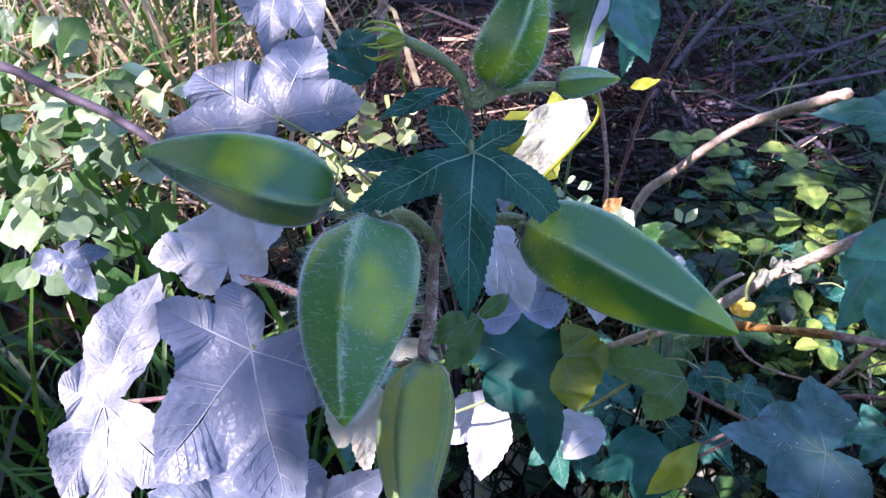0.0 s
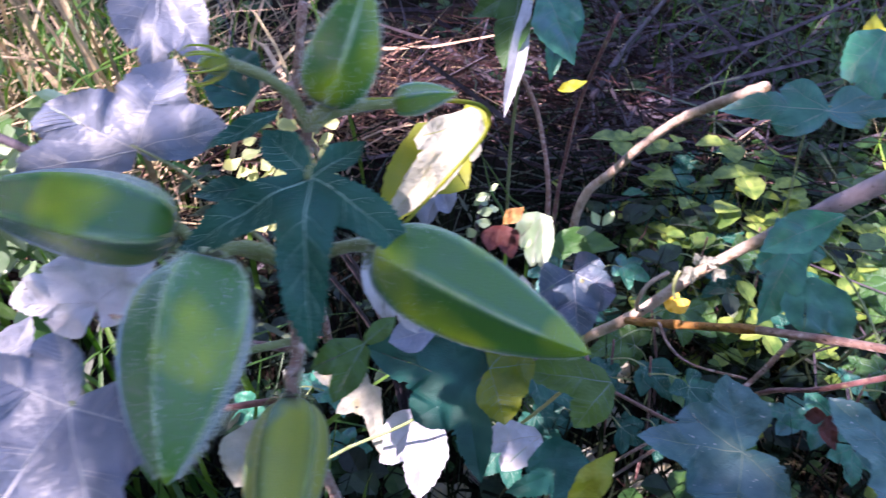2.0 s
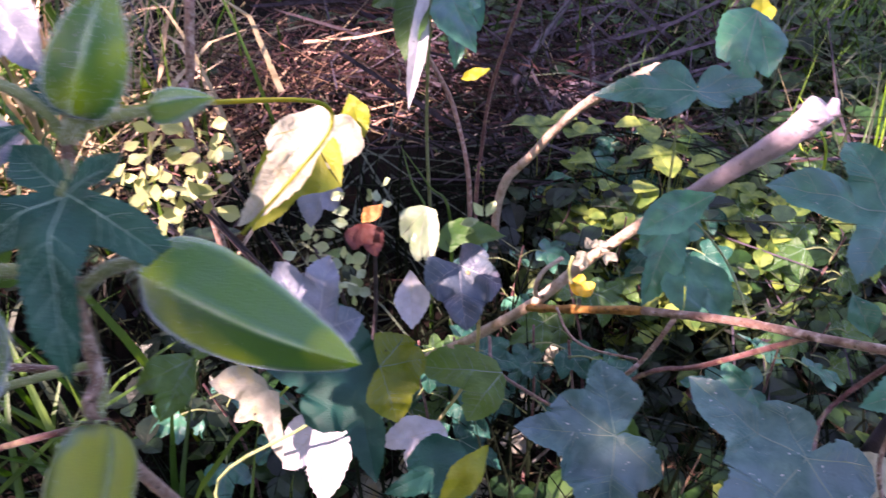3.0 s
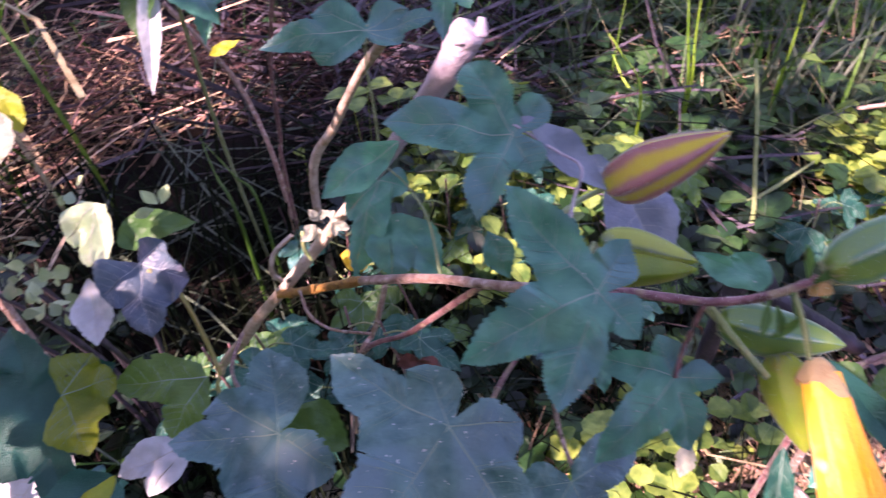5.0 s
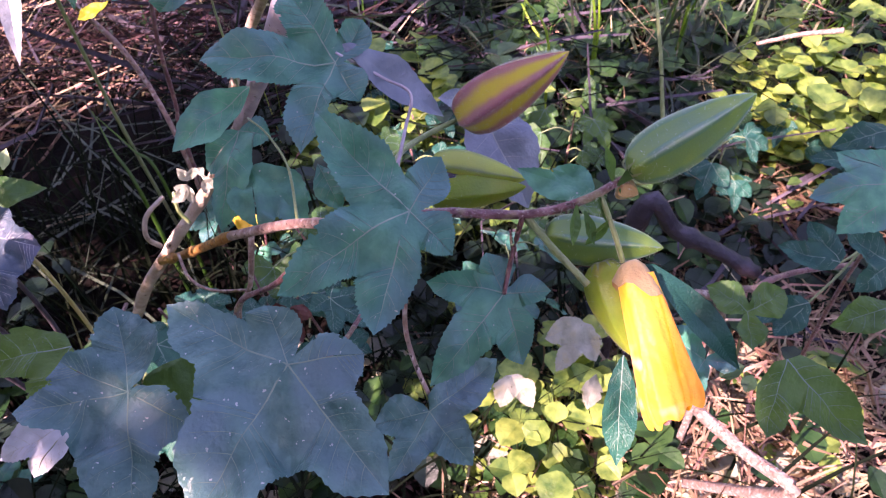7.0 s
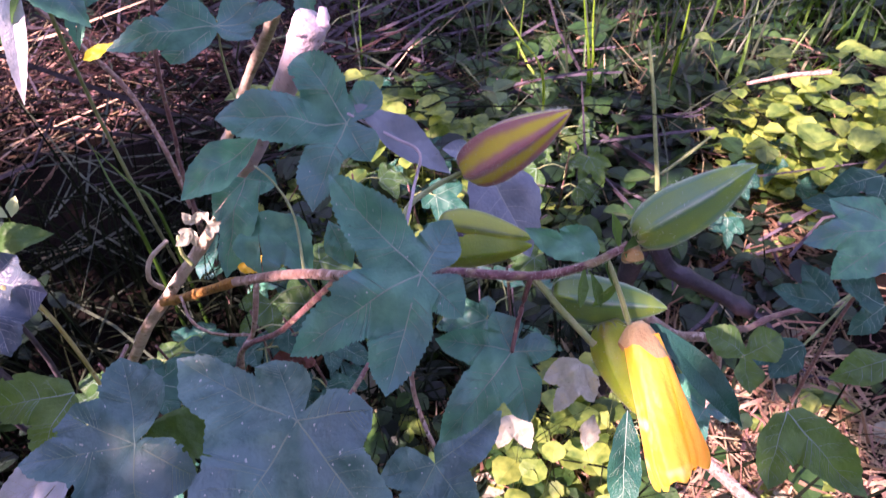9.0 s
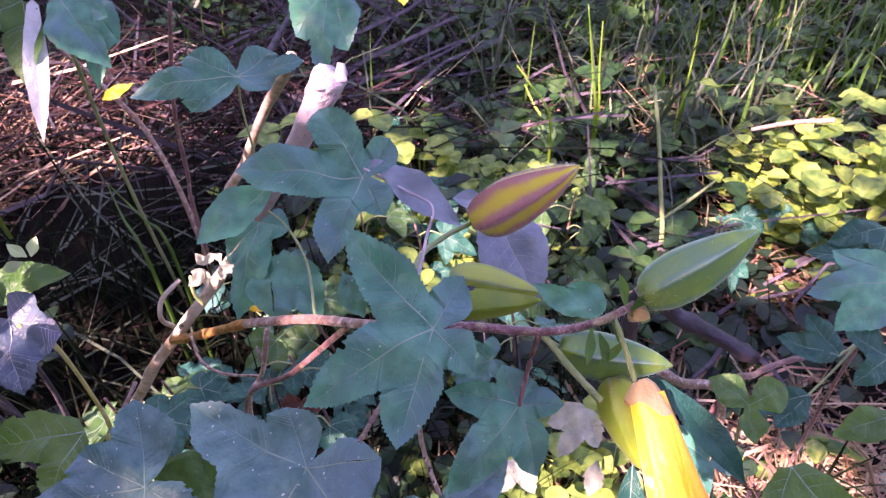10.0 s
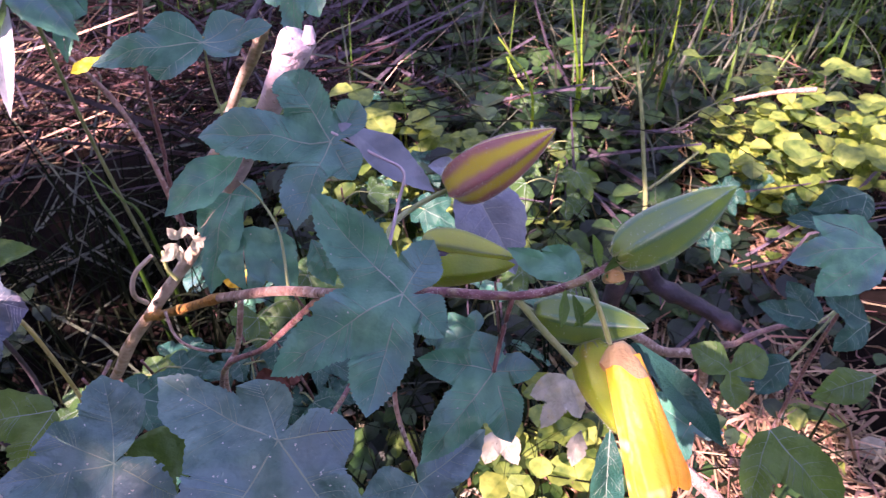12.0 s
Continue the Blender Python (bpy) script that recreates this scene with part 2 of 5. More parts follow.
def thing(name, place, label, category, group="", kind=""):
    ob = tagged(new(name), label, category, group, kind)
    ob.location = place
    ob.empty_display_size = 0.02
    WORLD[ob] = Matrix.Translation(place)
    return ob


def mesh_of(name, verts, faces, mat, smooth=True, ridge=None):
    me = bpy.data.meshes.new(name)
    me.from_pydata([tuple(v) for v in verts], [], faces)
    me.materials.append(mat)
    if smooth:
        me.polygons.foreach_set("use_smooth", [True] * len(me.polygons))
    if ridge is not None:
        a = me.attributes.new("ridge", "FLOAT", "POINT")
        a.data.foreach_set("value", np.asarray(ridge, dtype=np.float32))
    me.update()
    return me


def part(name, me, parent=None, m=None, label=""):
    """One mesh under a thing (at the world pose m) or under a part (in that part's own axes)."""
    ob = new(name, me)
    if label:
        ob["label"] = label
    if parent is not None:
        ob.parent = parent
        if m is not None:
            ob.matrix_basis = WORLD[parent].inverted() @ m
            WORLD[ob] = m
        else:
            WORLD[ob] = WORLD[parent]
    elif m is not None:
        ob.matrix_basis = m
        WORLD[ob] = m
    return ob


def curve_points(points, steps=6):
    """A smooth line through the points."""
    p = [np.array(q, float) for q in points]
    if len(p) == 2:
        return [p[0] + (p[1] - p[0]) * i / steps for i in range(steps + 1)]
    p = [2 * p[0] - p[1]] + p + [2 * p[-1] - p[-2]]
    out = []
    for a, b, c, d in zip(p, p[1:], p[2:], p[3:]):
        for i in range(steps):
            t = i / steps
            out.append(0.5 * (2 * b + (c - a) * t + (2 * a - 5 * b + 4 * c - d) * t * t + (3 * b - a - 3 * c + d) * t ** 3))
    out.append(p[-2])
    return out


def tube_data(points, r0, r1, n=8, steps=6, rough=0.06, knots=0.0, seed=0):
    rng = random.Random(seed)
    line = curve_points(points, steps)
    verts, faces = [], []
    up = Vector((0.3, 0.2, 1)).normalized()
    for i, q in enumerate(line):
        d = Vector(line[min(i + 1, len(line) - 1)] - line[max(i - 1, 0)]).normalized()
        s = d.cross(up)
        s = s.normalized() if s.length > 0.05 else d.orthogonal().normalized()
        u = s.cross(d)
        k = i / (len(line) - 1)
        r = (r0 + (r1 - r0) * k) * (1 + knots * max(0, math.sin(k * 19 + seed)) ** 12)
        for j in range(n):
            a = 2 * math.pi * j / n
            verts.append(Vector(q) + (s * math.cos(a) + u * math.sin(a)) * r * (1 + rng.uniform(-rough, rough)))
        if i:
            b = (i - 1) * n
            faces += [(b + j, b + (j + 1) % n, b + n + (j + 1) % n, b + n + j) for j in range(n)]
    faces += [tuple(range(n))[::-1], tuple(range(len(verts) - n, len(verts)))]
    return verts, faces


def tube(name, parent, points, r0, r1, mat, label="", n=8, steps=6, knots=0.0, rough=0.06, hairs=0, hair_length=0.0018):
    v, f = tube_data(points, r0, r1, n, steps, rough, knots, len(points))
    o = Vector(points[0])
    ob = part(name, mesh_of(name, [q - o for q in v], f, mat), parent, Matrix.Translation(o), label)
    if hairs:
        rng = random.Random(hairs + len(points))
        line = curve_points(points, steps)
        hv, hf = [], []
        for _ in range(hairs):
            i = rng.randrange(len(line) - 1)
            a, b = Vector(line[i]), Vector(line[i + 1])
            q = a.lerp(b, rng.random()) - o
            d = (b - a).normalized()
            out = d.cross(Vector((rng.gauss(0, 1), rng.gauss(0, 1), rng.gauss(0, 1)))).normalized()
            tip = q + out * (r0 * 0.9 + hair_length * rng.uniform(0.5, 1.2)) + d * rng.gauss(0, 0.0004)
            side = out.cross(d) * 0.00008
            k = len(hv)
            hv += [q + out * r1 * 0.7 - side, q + out * r1 * 0.7 + side, tip]
            hf.append((k, k + 1, k + 2))
        part("hair", mesh_of("hair", hv, hf, M_HAIR, smooth=False), ob, None, "fine pale hairs")
    return ob


def axes(base, toward, normal):
    """Pose with y along the main lobe and z along the leaf's upper face."""
    y, z = Vector(toward).normalized(), Vector(normal).normalized()
    x = y.cross(z).normalized()
    z = x.cross(y)
    m = Matrix((x, y, z)).transposed().to_4x4()
    m.translation = base
    return m


def leaf(parent, base, toward, normal, lobes, mat, vein=None, droop=1.5, fold=0.34, teeth=9, tooth=0.07, wave=0.004, seed=0, shape=(0.52, 0.62), name="leaf", label="", veins=5, holes=0.0, web=0.45, blunt=0.68):
    """A palmate leaf: one continuous toothed sheet with a blade half on each side of every lobe's midrib. Each lobe is (angle, length, half width); web is how far out the bays between lobes lie."""
    rng = random.Random(seed * 7 + 1)
    lobes = sorted(((a + 180) % 360 - 180, l, w) for a, l, w in lobes)
    size, count = max(l for _, l, _ in lobes), len(lobes)
    ph = [rng.uniform(0, 6.28) for _ in range(6)]
    wide = shape[0] / (shape[0] + shape[1])
    n0, n1, nw = (5 if count > 1 else 2), max(14, min(teeth, 20) * 3), 7
    ripple = wave * min(1.0, size / 0.05)

    def height(x, y):
        k = 6.0 / size
        return -droop * (x * x + y * y) + ripple * (math.sin(x * k + ph[0]) * math.sin(y * k * 0.8 + ph[1]) + 0.5 * math.sin(x * k * 2.3 + ph[2]) * math.sin(y * k * 2.1 + ph[3]))

    def bay(j, sgn):
        """Half the gap to the next lobe on that side, and the bay's distance from the stalk."""
        a, l, _ = lobes[j]
        b, m, _ = lobes[(j + sgn) % count]
        gap = ((b - a) * sgn) % 360 if count > 1 else 360.0
        if gap > 95 or count == 1:
            return min(gap / 2, 62.0 if count > 1 else 40.0), (0.16 if count > 1 else 0.06) * l
        near = max(0.0, 1 - gap / 80)
        return gap / 2, min(0.98 * min(l, m), (web + (0.93 - web) * near) * (0.65 * min(l, m) + 0.35 * max(l, m)))

    sides = {}
    for j, (a, l, w) in enumerate(lobes):
        bend = 0.05 * l * math.sin(ph[4] + j * 2)
        for sgn in (-1, 1):
            half, reach = bay(j, sgn)
            u0, v0 = reach * math.cos(radians(half)), reach * math.sin(radians(half))
            limit = math.tan(radians(min(half * 0.82, 80)))
            u1 = max(wide * l, u0 + 0.08 * l)
            v1 = min(w, u1 * limit)
            u2, v2 = u1 + (l - u1) * 0.55, v1 * blunt
            line = curve_points([(u0, v0, 0), (u1, v1, 0), (u2, v2, 0), (l, 0, 0)], 12)
            edge = []
            for i in range(n1 + 1):
                f = i / n1 * (len(line) - 1)
                k = min(int(f), len(line) - 2)
                q = line[k] + (line[k + 1] - line[k]) * (f - k)
                saw = (i * teeth / n1) % 1.0
                out = tooth * w * (saw - 0.3) * 0.9 * min(1, 6 * (1 - i / n1)) * min(1, i / 3) * (0.6 + 0.8 * rng.random())
                ragged = 0.03 * w * math.sin(i * 23 / n1 + ph[5] + j * 2 + sgn) * min(1, i / 4) * (1 - i / n1)
                edge.append((q[0] + 0.5 * out, max(0.0, q[1] + out + ragged)))
            rows = [(u0 * i / n0, v0 * i / n0) for i in range(n0)] + edge
            sides[j, sgn] = rows
        sides[j] = bend

    def spot(j, sgn, i, q):
        """Place on lobe j's half: row i from the stalk to the tip, q from the midrib (0) to the edge (1)."""
        a, l, w = lobes[j]
        total = n0 + n1
        s = i / total
        k = min(int(i), total - 1)
        e0, e1 = sides[j, sgn][k], sides[j, sgn][k + 1]
        eu, ev = e0[0] + (e1[0] - e0[0]) * (i - k), e0[1] + (e1[1] - e0[1]) * (i - k)
        mu = min(eu, l) * (0.72 + 0.28 * s * s) if i < total else l
        u, v = mu + (eu - mu) * q, ev * q
        bent = sides[j] * max(0.0, (i - n0) / n1) ** 2
        x0, y0 = u, sgn * v + bent
        c, d = math.cos(radians(a)), math.sin(radians(a))
        x, y = x0 * d + y0 * c, x0 * c - y0 * d
        free = min(1.0, max(0.0, (i - n0) / (0.3 * n1)))
        return Vector((x, y, height(x, y) + fold * v * free))

    verts, faces = [], []
    bite = {}
    for j in range(count):
        for sgn in (-1, 1):
            b = len(verts)
            for i in range(n0 + n1 + 1):
                for c in range(nw + 1):
                    verts.append(spot(j, sgn, i, c / nw))
            for i in range(n0 + n1):
                for c in range(nw):
                    if c == nw - 1 and n0 + 2 < i < n0 + n1 - 4 and rng.random() < 1.5 * holes:
                        bite[j, sgn, i, c] = True
                    if (j, sgn, i, c) in bite or (j, sgn, i - 1, c) in bite:
                        continue
                    k = b + i * (nw + 1) + c
                    quad = (k, k + 1, k + nw + 2, k + nw + 1)
                    faces.append(quad if sgn < 0 else quad[::-1])
    m = axes(base, toward, normal)
    ob = part(name, mesh_of(name, verts, faces, mat), parent, m, label)
    if vein:
        vs, fs = [], []

        def rib(line, w0, w1):
            b = len(vs)
            n = len(line)
            for i, p in enumerate(line):
                d = (line[min(i + 1, n - 1)] - line[max(i - 1, 0)])
                side = Vector((d.y, -d.x, 0))
                side = side.normalized() if side.length > 1e-9 else Vector((1, 0, 0))
                w = w0 + (w1 - w0) * i / (n - 1)
                lift = Vector((0, 0, 0.00026))
                vs.extend([p - side * w + lift * 0.5, p + lift * 1.4, p + side * w + lift * 0.5])
                if i:
                    k = b + 3 * (i - 1)
                    fs.extend([(k, k + 1, k + 4, k + 3), (k + 1, k + 2, k + 5, k + 4)])

        total = n0 + n1
        for j, (a, l, w) in enumerate(lobes):
            thick = 0.0062 * size * (0.55 + 0.45 * l / size)
            rib([spot(j, 1, 0.02 + total * 0.95 * i / 18, 0) for i in range(19)], thick, thick * 0.2)
            for i in range(1, veins + 1):
                for sgn in (-1, 1):
                    i0 = n0 + n1 * (0.02 + 0.78 * (i - 0.5 + 0.18 * sgn + rng.uniform(-0.15, 0.15)) / veins)
                    reach = rng.uniform(0.75, 0.93)
                    rib([spot(j, sgn, i0 + 0.05 * n1 * (t / 7) ** 2, reach * t / 7) for t in range(8)], thick * 0.36, thick * 0.10)
                    if l > 0.035:
                        for f0 in (0.4, 0.7):
                            rib([spot(j, sgn, i0 + 0.03 * n1 + 0.05 * n1 * t / 4, reach * (f0 + 0.12 * t / 4)) for t in range(5)], thick * 0.14, thick * 0.05)
        part("vein_network", mesh_of("vein_network", vs, fs, vein), ob, None, "pale raised veins")
    return ob


def pod(parent, base, tip, radius, mat, hairs=500, hair_length=0.0035, ridges=5, turn=0.0, name="pod", label="", widest=0.42, depth=0.25, calyx=True, seed=0, stripe=1.9):
    """An ovoid, ridged seed pod with a beaked tip, a small calyx at its base and a coat of stiff hairs."""
    base, tip = Vector(base), Vector(tip)
    length = (tip - base).length
    rng = random.Random(seed + 11)
    pa = 0.38
    pb = max(0.8, pa * (1 - widest) / widest * 1.12)
    top = max((i / 40) ** pa * (1 - i / 40) ** pb for i in range(41))
    nu, nv = 40, 50

    def at(s, a):
        r = radius * (max(0, s) ** pa * max(0, 1 - s) ** pb) / top
        c = abs(math.sin(a * ridges / 2))
        k = 1 + 0.05 - depth * c ** 0.8 + 0.02 * max(0, 1 - 8 * c)
        return Vector((r * k * math.cos(a), r * k * math.sin(a), s * length)), c

    verts, faces, ridge = [], [], []
    for i in range(nu + 1):
        s = i / nu
        s = 0.004 + 0.996 * (s * s * (3 - 2 * s) * 0.3 + s * 0.7)
        for j in range(nv):
            p, c = at(s, 2 * math.pi * j / nv)
            verts.append(p + Vector((0.03 * radius * math.sin(s * 7 + seed), 0.05 * radius * math.sin(s * 4 + 2), 0)))
            ridge.append(0.13 + 0.36 * min(1, c * stripe))
        if i:
            b = (i - 1) * nv
            faces += [(b + j, b + (j + 1) % nv, b + nv + (j + 1) % nv, b + nv + j) for j in range(nv)]
    faces.append(tuple(range(nv))[::-1])
    z = (tip - base).normalized()
    x = z.cross(Vector((0, 0, 1)))
    x = x.normalized() if x.length > 0.05 else Vector((1, 0, 0))
    m = Matrix((x, z.cross(x), z)).transposed().to_4x4() @ Matrix.Rotation(turn, 4, "Z")
    m.translation = base
    ob = part(name, mesh_of(name, verts, faces, mat, ridge=ridge), parent, m, label)
    if hairs:
        hv, hf = [], []
        for _ in range(hairs):
            s, a = rng.uniform(0.02, 0.97), rng.uniform(0, 6.283)
            if rng.random() < 0.6:
                a = round(a / (2 * math.pi / ridges)) * 2 * math.pi / ridges + rng.gauss(0, 0.06)
            p, _ = at(s, a)
            out = Vector((math.cos(a) + rng.gauss(0, 0.3), math.sin(a) + rng.gauss(0, 0.3), rng.gauss(0.1, 0.35))).normalized()
            side = out.cross(Vector((rng.gauss(0, 1), rng.gauss(0, 1), rng.gauss(0, 1)))).normalized() * 0.00005
            k = len(hv)
            hv += [p - side, p + side, p + out * hair_length * rng.uniform(0.4, 1.15)]
            hf.append((k, k + 1, k + 2))
        part("hair", mesh_of("hair", hv, hf, M_HAIR, smooth=False), ob, None, "fine stiff white hairs")
    if calyx:
        v, f = [], []
        for i in range(9):
            a0 = 2 * math.pi * i / 9 + rng.uniform(-0.2, 0.2)
            d, sd = Vector((math.cos(a0), math.sin(a0), 0)), Vector((-math.sin(a0), math.cos(a0), 0))
            k = len(v)
            w = radius * 0.10
            v += [d * radius * 0.12 - sd * w, d * radius * 0.12 + sd * w, d * radius * 0.55 + Vector((0, 0, length * 0.0)) + sd * w * 0.7, d * radius * 0.55 - sd * w * 0.7, d * radius * 0.8 + Vector((0, 0, length * 0.07))]
            f += [(k, k + 1, k + 2, k + 3), (k + 3, k + 2, k + 4)]
        part("calyx", mesh_of("calyx", v, f, M_STEMGREEN), ob, None, "narrow green bracts")
    return ob


def stuff(name, verts, faces, mat, label, category, smooth=False):
    return tagged(part(name, mesh_of(name, verts, faces, mat, smooth)), label, category, kind="stuff")


def ground_height(x, y):
    near = math.exp(-((x - 0.4) ** 2 + (y - 1.0) ** 2) / 9)
    h = 0.03 * noise.noise(Vector((x * 1.3, y * 1.3, 0))) + 0.02 * noise.noise(Vector((x * 5, y * 5, 3)))
    mound = 0.10 * math.exp(-((x - 0.35) ** 2 / 0.25 + (y - 1.25) ** 2 / 0.10))
    return (h + mound) * near


# ---- ground ----
def build_ground():
    ring = [0.0]
    while ring[-1] < 900:
        ring.append(ring[-1] + max(0.05, ring[-1] * 0.09))
    verts, faces, n = [(0.4, 0.8, ground_height(0.4, 0.8))], [], 72
    for i, r in enumerate(ring[1:]):
        for j in range(n):
            a = 2 * math.pi * j / n
            x, y = 0.4 + r * math.cos(a), 0.8 + r * math.sin(a)
            verts.append((x, y, ground_height(x, y)))
        if i == 0:
            faces += [(0, 1 + j, 1 + (j + 1) % n) for j in range(n)]
        else:
            b = 1 + (i - 1) * n
            faces += [(b + j, b + n + j, b + n + (j + 1) % n, b + (j + 1) % n) for j in range(n)]
    tagged(part("ground", mesh_of("ground", verts, faces, M_SOIL)), "soil under dry litter and low plants, blackened for shade", "ground", kind="structure")


build_ground()

# ---- seed-pod plant with the star-shaped leaf ----
plant = thing("mallow_plant", (0.02, 0.24, 0.0), "hairy green mallow plant with seed pods and lobed leaves", "plant", "mallow plants")
tube("stem", plant, [(0.02, 0.24, -0.03), (0.0, 0.22, 0.35), (-0.005, 0.2, 0.6), (-0.008, 0.157, 0.813), (-0.005, 0.166, 0.842), (-0.003, 0.175, 0.873), (0.003, 0.184, 0.897), (0.009, 0.190, 0.921)], 0.0028, 0.0018, M_STEMPINK, "slender hairy reddish brown stem", hairs=1500)
leaf(plant, (0.009, 0.171, 0.912), (-0.089, -0.835, -0.543), (0.002, -0.545, 0.838), [(-0.0, 0.0508, 0.0073), (58.1, 0.0435, 0.0063), (-56.5, 0.0374, 0.0065), (130.4, 0.021, 0.0062), (-125.7, 0.0184, 0.0057)], M_STAR, M_VEINSTAR, seed=1, teeth=18, label="deep green five-lobed leaf", droop=2.0, tooth=0.14, veins=4, web=0.17, shape=(0.6, 0.55))
leaf(plant, (0.001, 0.185, 0.925), (-0.899, -0.357, -0.255), (0.002, -0.585, 0.811), [(0.0, 0.0243, 0.0029)], M_STAR, M_VEINSTAR, seed=2, droop=2)
leaf(plant, (-0.013, 0.194, 0.893), (-0.983, -0.158, -0.090), (0.002, -0.506, 0.863), [(0.0, 0.0213, 0.0046)], M_STAR, M_VEINSTAR, seed=3, droop=1)
leaf(plant, (-0.054, 0.120, 0.880), (-0.503, -0.782, -0.368), (0.002, -0.427, 0.904), [(-0.0, 0.0408, 0.0109), (84.1, 0.0317, 0.0095), (132.8, 0.0218, 0.0065), (-46.5, 0.0491, 0.0109), (-101.5, 0.0276, 0.0091)], M_GREY, M_VEINGREY, seed=4, teeth=10, label="greyish lobed leaf with sun and shade painted into its colour", wave=0.002, web=0.6)
leaf(plant, (-0.150, 0.173, 0.776), (0.190, 0.847, 0.496), (0.002, -0.506, 0.863), [(0.0, 0.0636, 0.0162), (-170.7, 0.0412, 0.0158), (157.3, 0.0531, 0.0141), (120.8, 0.048, 0.0133), (-80.4, 0.023, 0.008)], M_SUNPALE, M_VEINGREY, seed=5, teeth=10, label="greyish lobed leaf, paled to stand for sunlight", web=0.6)
leaf(plant, (-0.095, 0.215, 0.822), (-1.000, 0.003, 0.004), (0.002, -0.506, 0.863), [(-0.0, 0.0358, 0.0155), (59.3, 0.027, 0.0145), (140.3, 0.0321, 0.0159), (-33.8, 0.0205, 0.0117), (-163.0, 0.0179, 0.0097)], M_WHITE, M_WHITE, seed=6, label="lobed leaf with small holes, painted white for full sun", wave=0.004, web=0.92)
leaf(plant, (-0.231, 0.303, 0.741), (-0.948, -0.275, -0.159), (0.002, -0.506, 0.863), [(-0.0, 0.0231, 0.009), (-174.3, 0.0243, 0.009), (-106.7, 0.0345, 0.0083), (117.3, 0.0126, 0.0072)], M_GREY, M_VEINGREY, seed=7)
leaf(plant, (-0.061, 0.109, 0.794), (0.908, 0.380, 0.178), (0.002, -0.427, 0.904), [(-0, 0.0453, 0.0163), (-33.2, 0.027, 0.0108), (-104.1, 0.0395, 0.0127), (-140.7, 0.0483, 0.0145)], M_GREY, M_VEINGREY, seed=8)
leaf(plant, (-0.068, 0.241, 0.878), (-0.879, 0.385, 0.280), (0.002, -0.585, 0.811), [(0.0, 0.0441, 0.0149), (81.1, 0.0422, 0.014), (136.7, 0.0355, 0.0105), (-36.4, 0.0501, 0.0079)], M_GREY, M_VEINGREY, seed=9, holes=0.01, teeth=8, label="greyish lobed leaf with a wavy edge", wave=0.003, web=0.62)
leaf(plant, (-0.039, 0.326, 0.852), (-0.940, 0.293, 0.174), (0.002, -0.506, 0.863), [(0.0, 0.0272, 0.0134), (43.2, 0.0334, 0.0116)], M_STAR, None, seed=10, web=0.8)
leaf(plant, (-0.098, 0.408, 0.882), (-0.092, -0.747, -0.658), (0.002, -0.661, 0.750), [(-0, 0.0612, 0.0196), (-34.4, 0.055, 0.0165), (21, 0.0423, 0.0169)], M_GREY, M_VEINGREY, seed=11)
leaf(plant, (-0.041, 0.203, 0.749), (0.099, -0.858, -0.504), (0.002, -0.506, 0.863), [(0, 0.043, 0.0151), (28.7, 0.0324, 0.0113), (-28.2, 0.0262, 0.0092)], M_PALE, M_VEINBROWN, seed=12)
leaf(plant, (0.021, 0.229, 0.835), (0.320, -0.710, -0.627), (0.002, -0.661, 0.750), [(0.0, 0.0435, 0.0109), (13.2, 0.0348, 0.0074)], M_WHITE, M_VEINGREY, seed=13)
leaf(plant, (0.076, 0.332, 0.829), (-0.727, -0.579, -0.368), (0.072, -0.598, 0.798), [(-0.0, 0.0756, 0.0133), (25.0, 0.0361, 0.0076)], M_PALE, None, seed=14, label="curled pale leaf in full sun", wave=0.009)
leaf(plant, (0.057, 0.405, 0.781), (-0.469, -0.720, -0.511), (0.050, -0.599, 0.799), [(-0.0, 0.0792, 0.0155), (-47.4, 0.05, 0.0121)], M_YELLOWLEAF, None, seed=15, label="yellow-green dying leaf", web=0.75)
leaf(plant, (0.015, 0.193, 0.811), (-0.538, -0.714, -0.448), (0.100, -0.582, 0.807), [(-0, 0.0268, 0.007), (33.1, 0.0237, 0.0071), (-158.7, 0.0168, 0.0042)], M_GREEN, M_VEIN, seed=16)
leaf(plant, (0.050, 0.295, 0.700), (-0.983, -0.097, -0.157), (-0.095, -0.462, 0.882), [(0, 0.0324, 0.013), (-178.3, 0.0312, 0.014), (114.2, 0.051, 0.0214), (72.3, 0.0543, 0.0217)], M_GREY, M_VEINGREY, seed=17)
# Darker leaf colour on this one stands in for shade.
leaf(plant, (0.069, 0.308, 0.618), (-0.151, 0.882, 0.446), (-0.095, -0.462, 0.882), [(0.0, 0.0683, 0.0208), (-51.7, 0.0829, 0.0188), (71.3, 0.0542, 0.0183), (-176.7, 0.0669, 0.0141), (-110.6, 0.0441, 0.0168)], M_STAR, None, seed=18, holes=0.02, web=0.55)
leaf(plant, (0.090, 0.470, 0.737), (-0.548, -0.665, -0.507), (-0.116, -0.540, 0.834), [(0, 0.0439, 0.0184), (40.4, 0.0345, 0.0104)], M_PALE, None, seed=130)
leaf(plant, (0.088, 0.494, 0.746), (0.142, -0.840, -0.524), (-0.116, -0.540, 0.834), [(-0, 0.0372, 0.0111)], M_YELLOWLEAF, None, seed=131)
leaf(plant, (0.062, 0.442, 0.704), (-0.353, -0.762, -0.543), (-0.116, -0.540, 0.834), [(0, 0.039, 0.0156), (-30.6, 0.0262, 0.01)], M_GREY, M_VEINGREY, seed=132)
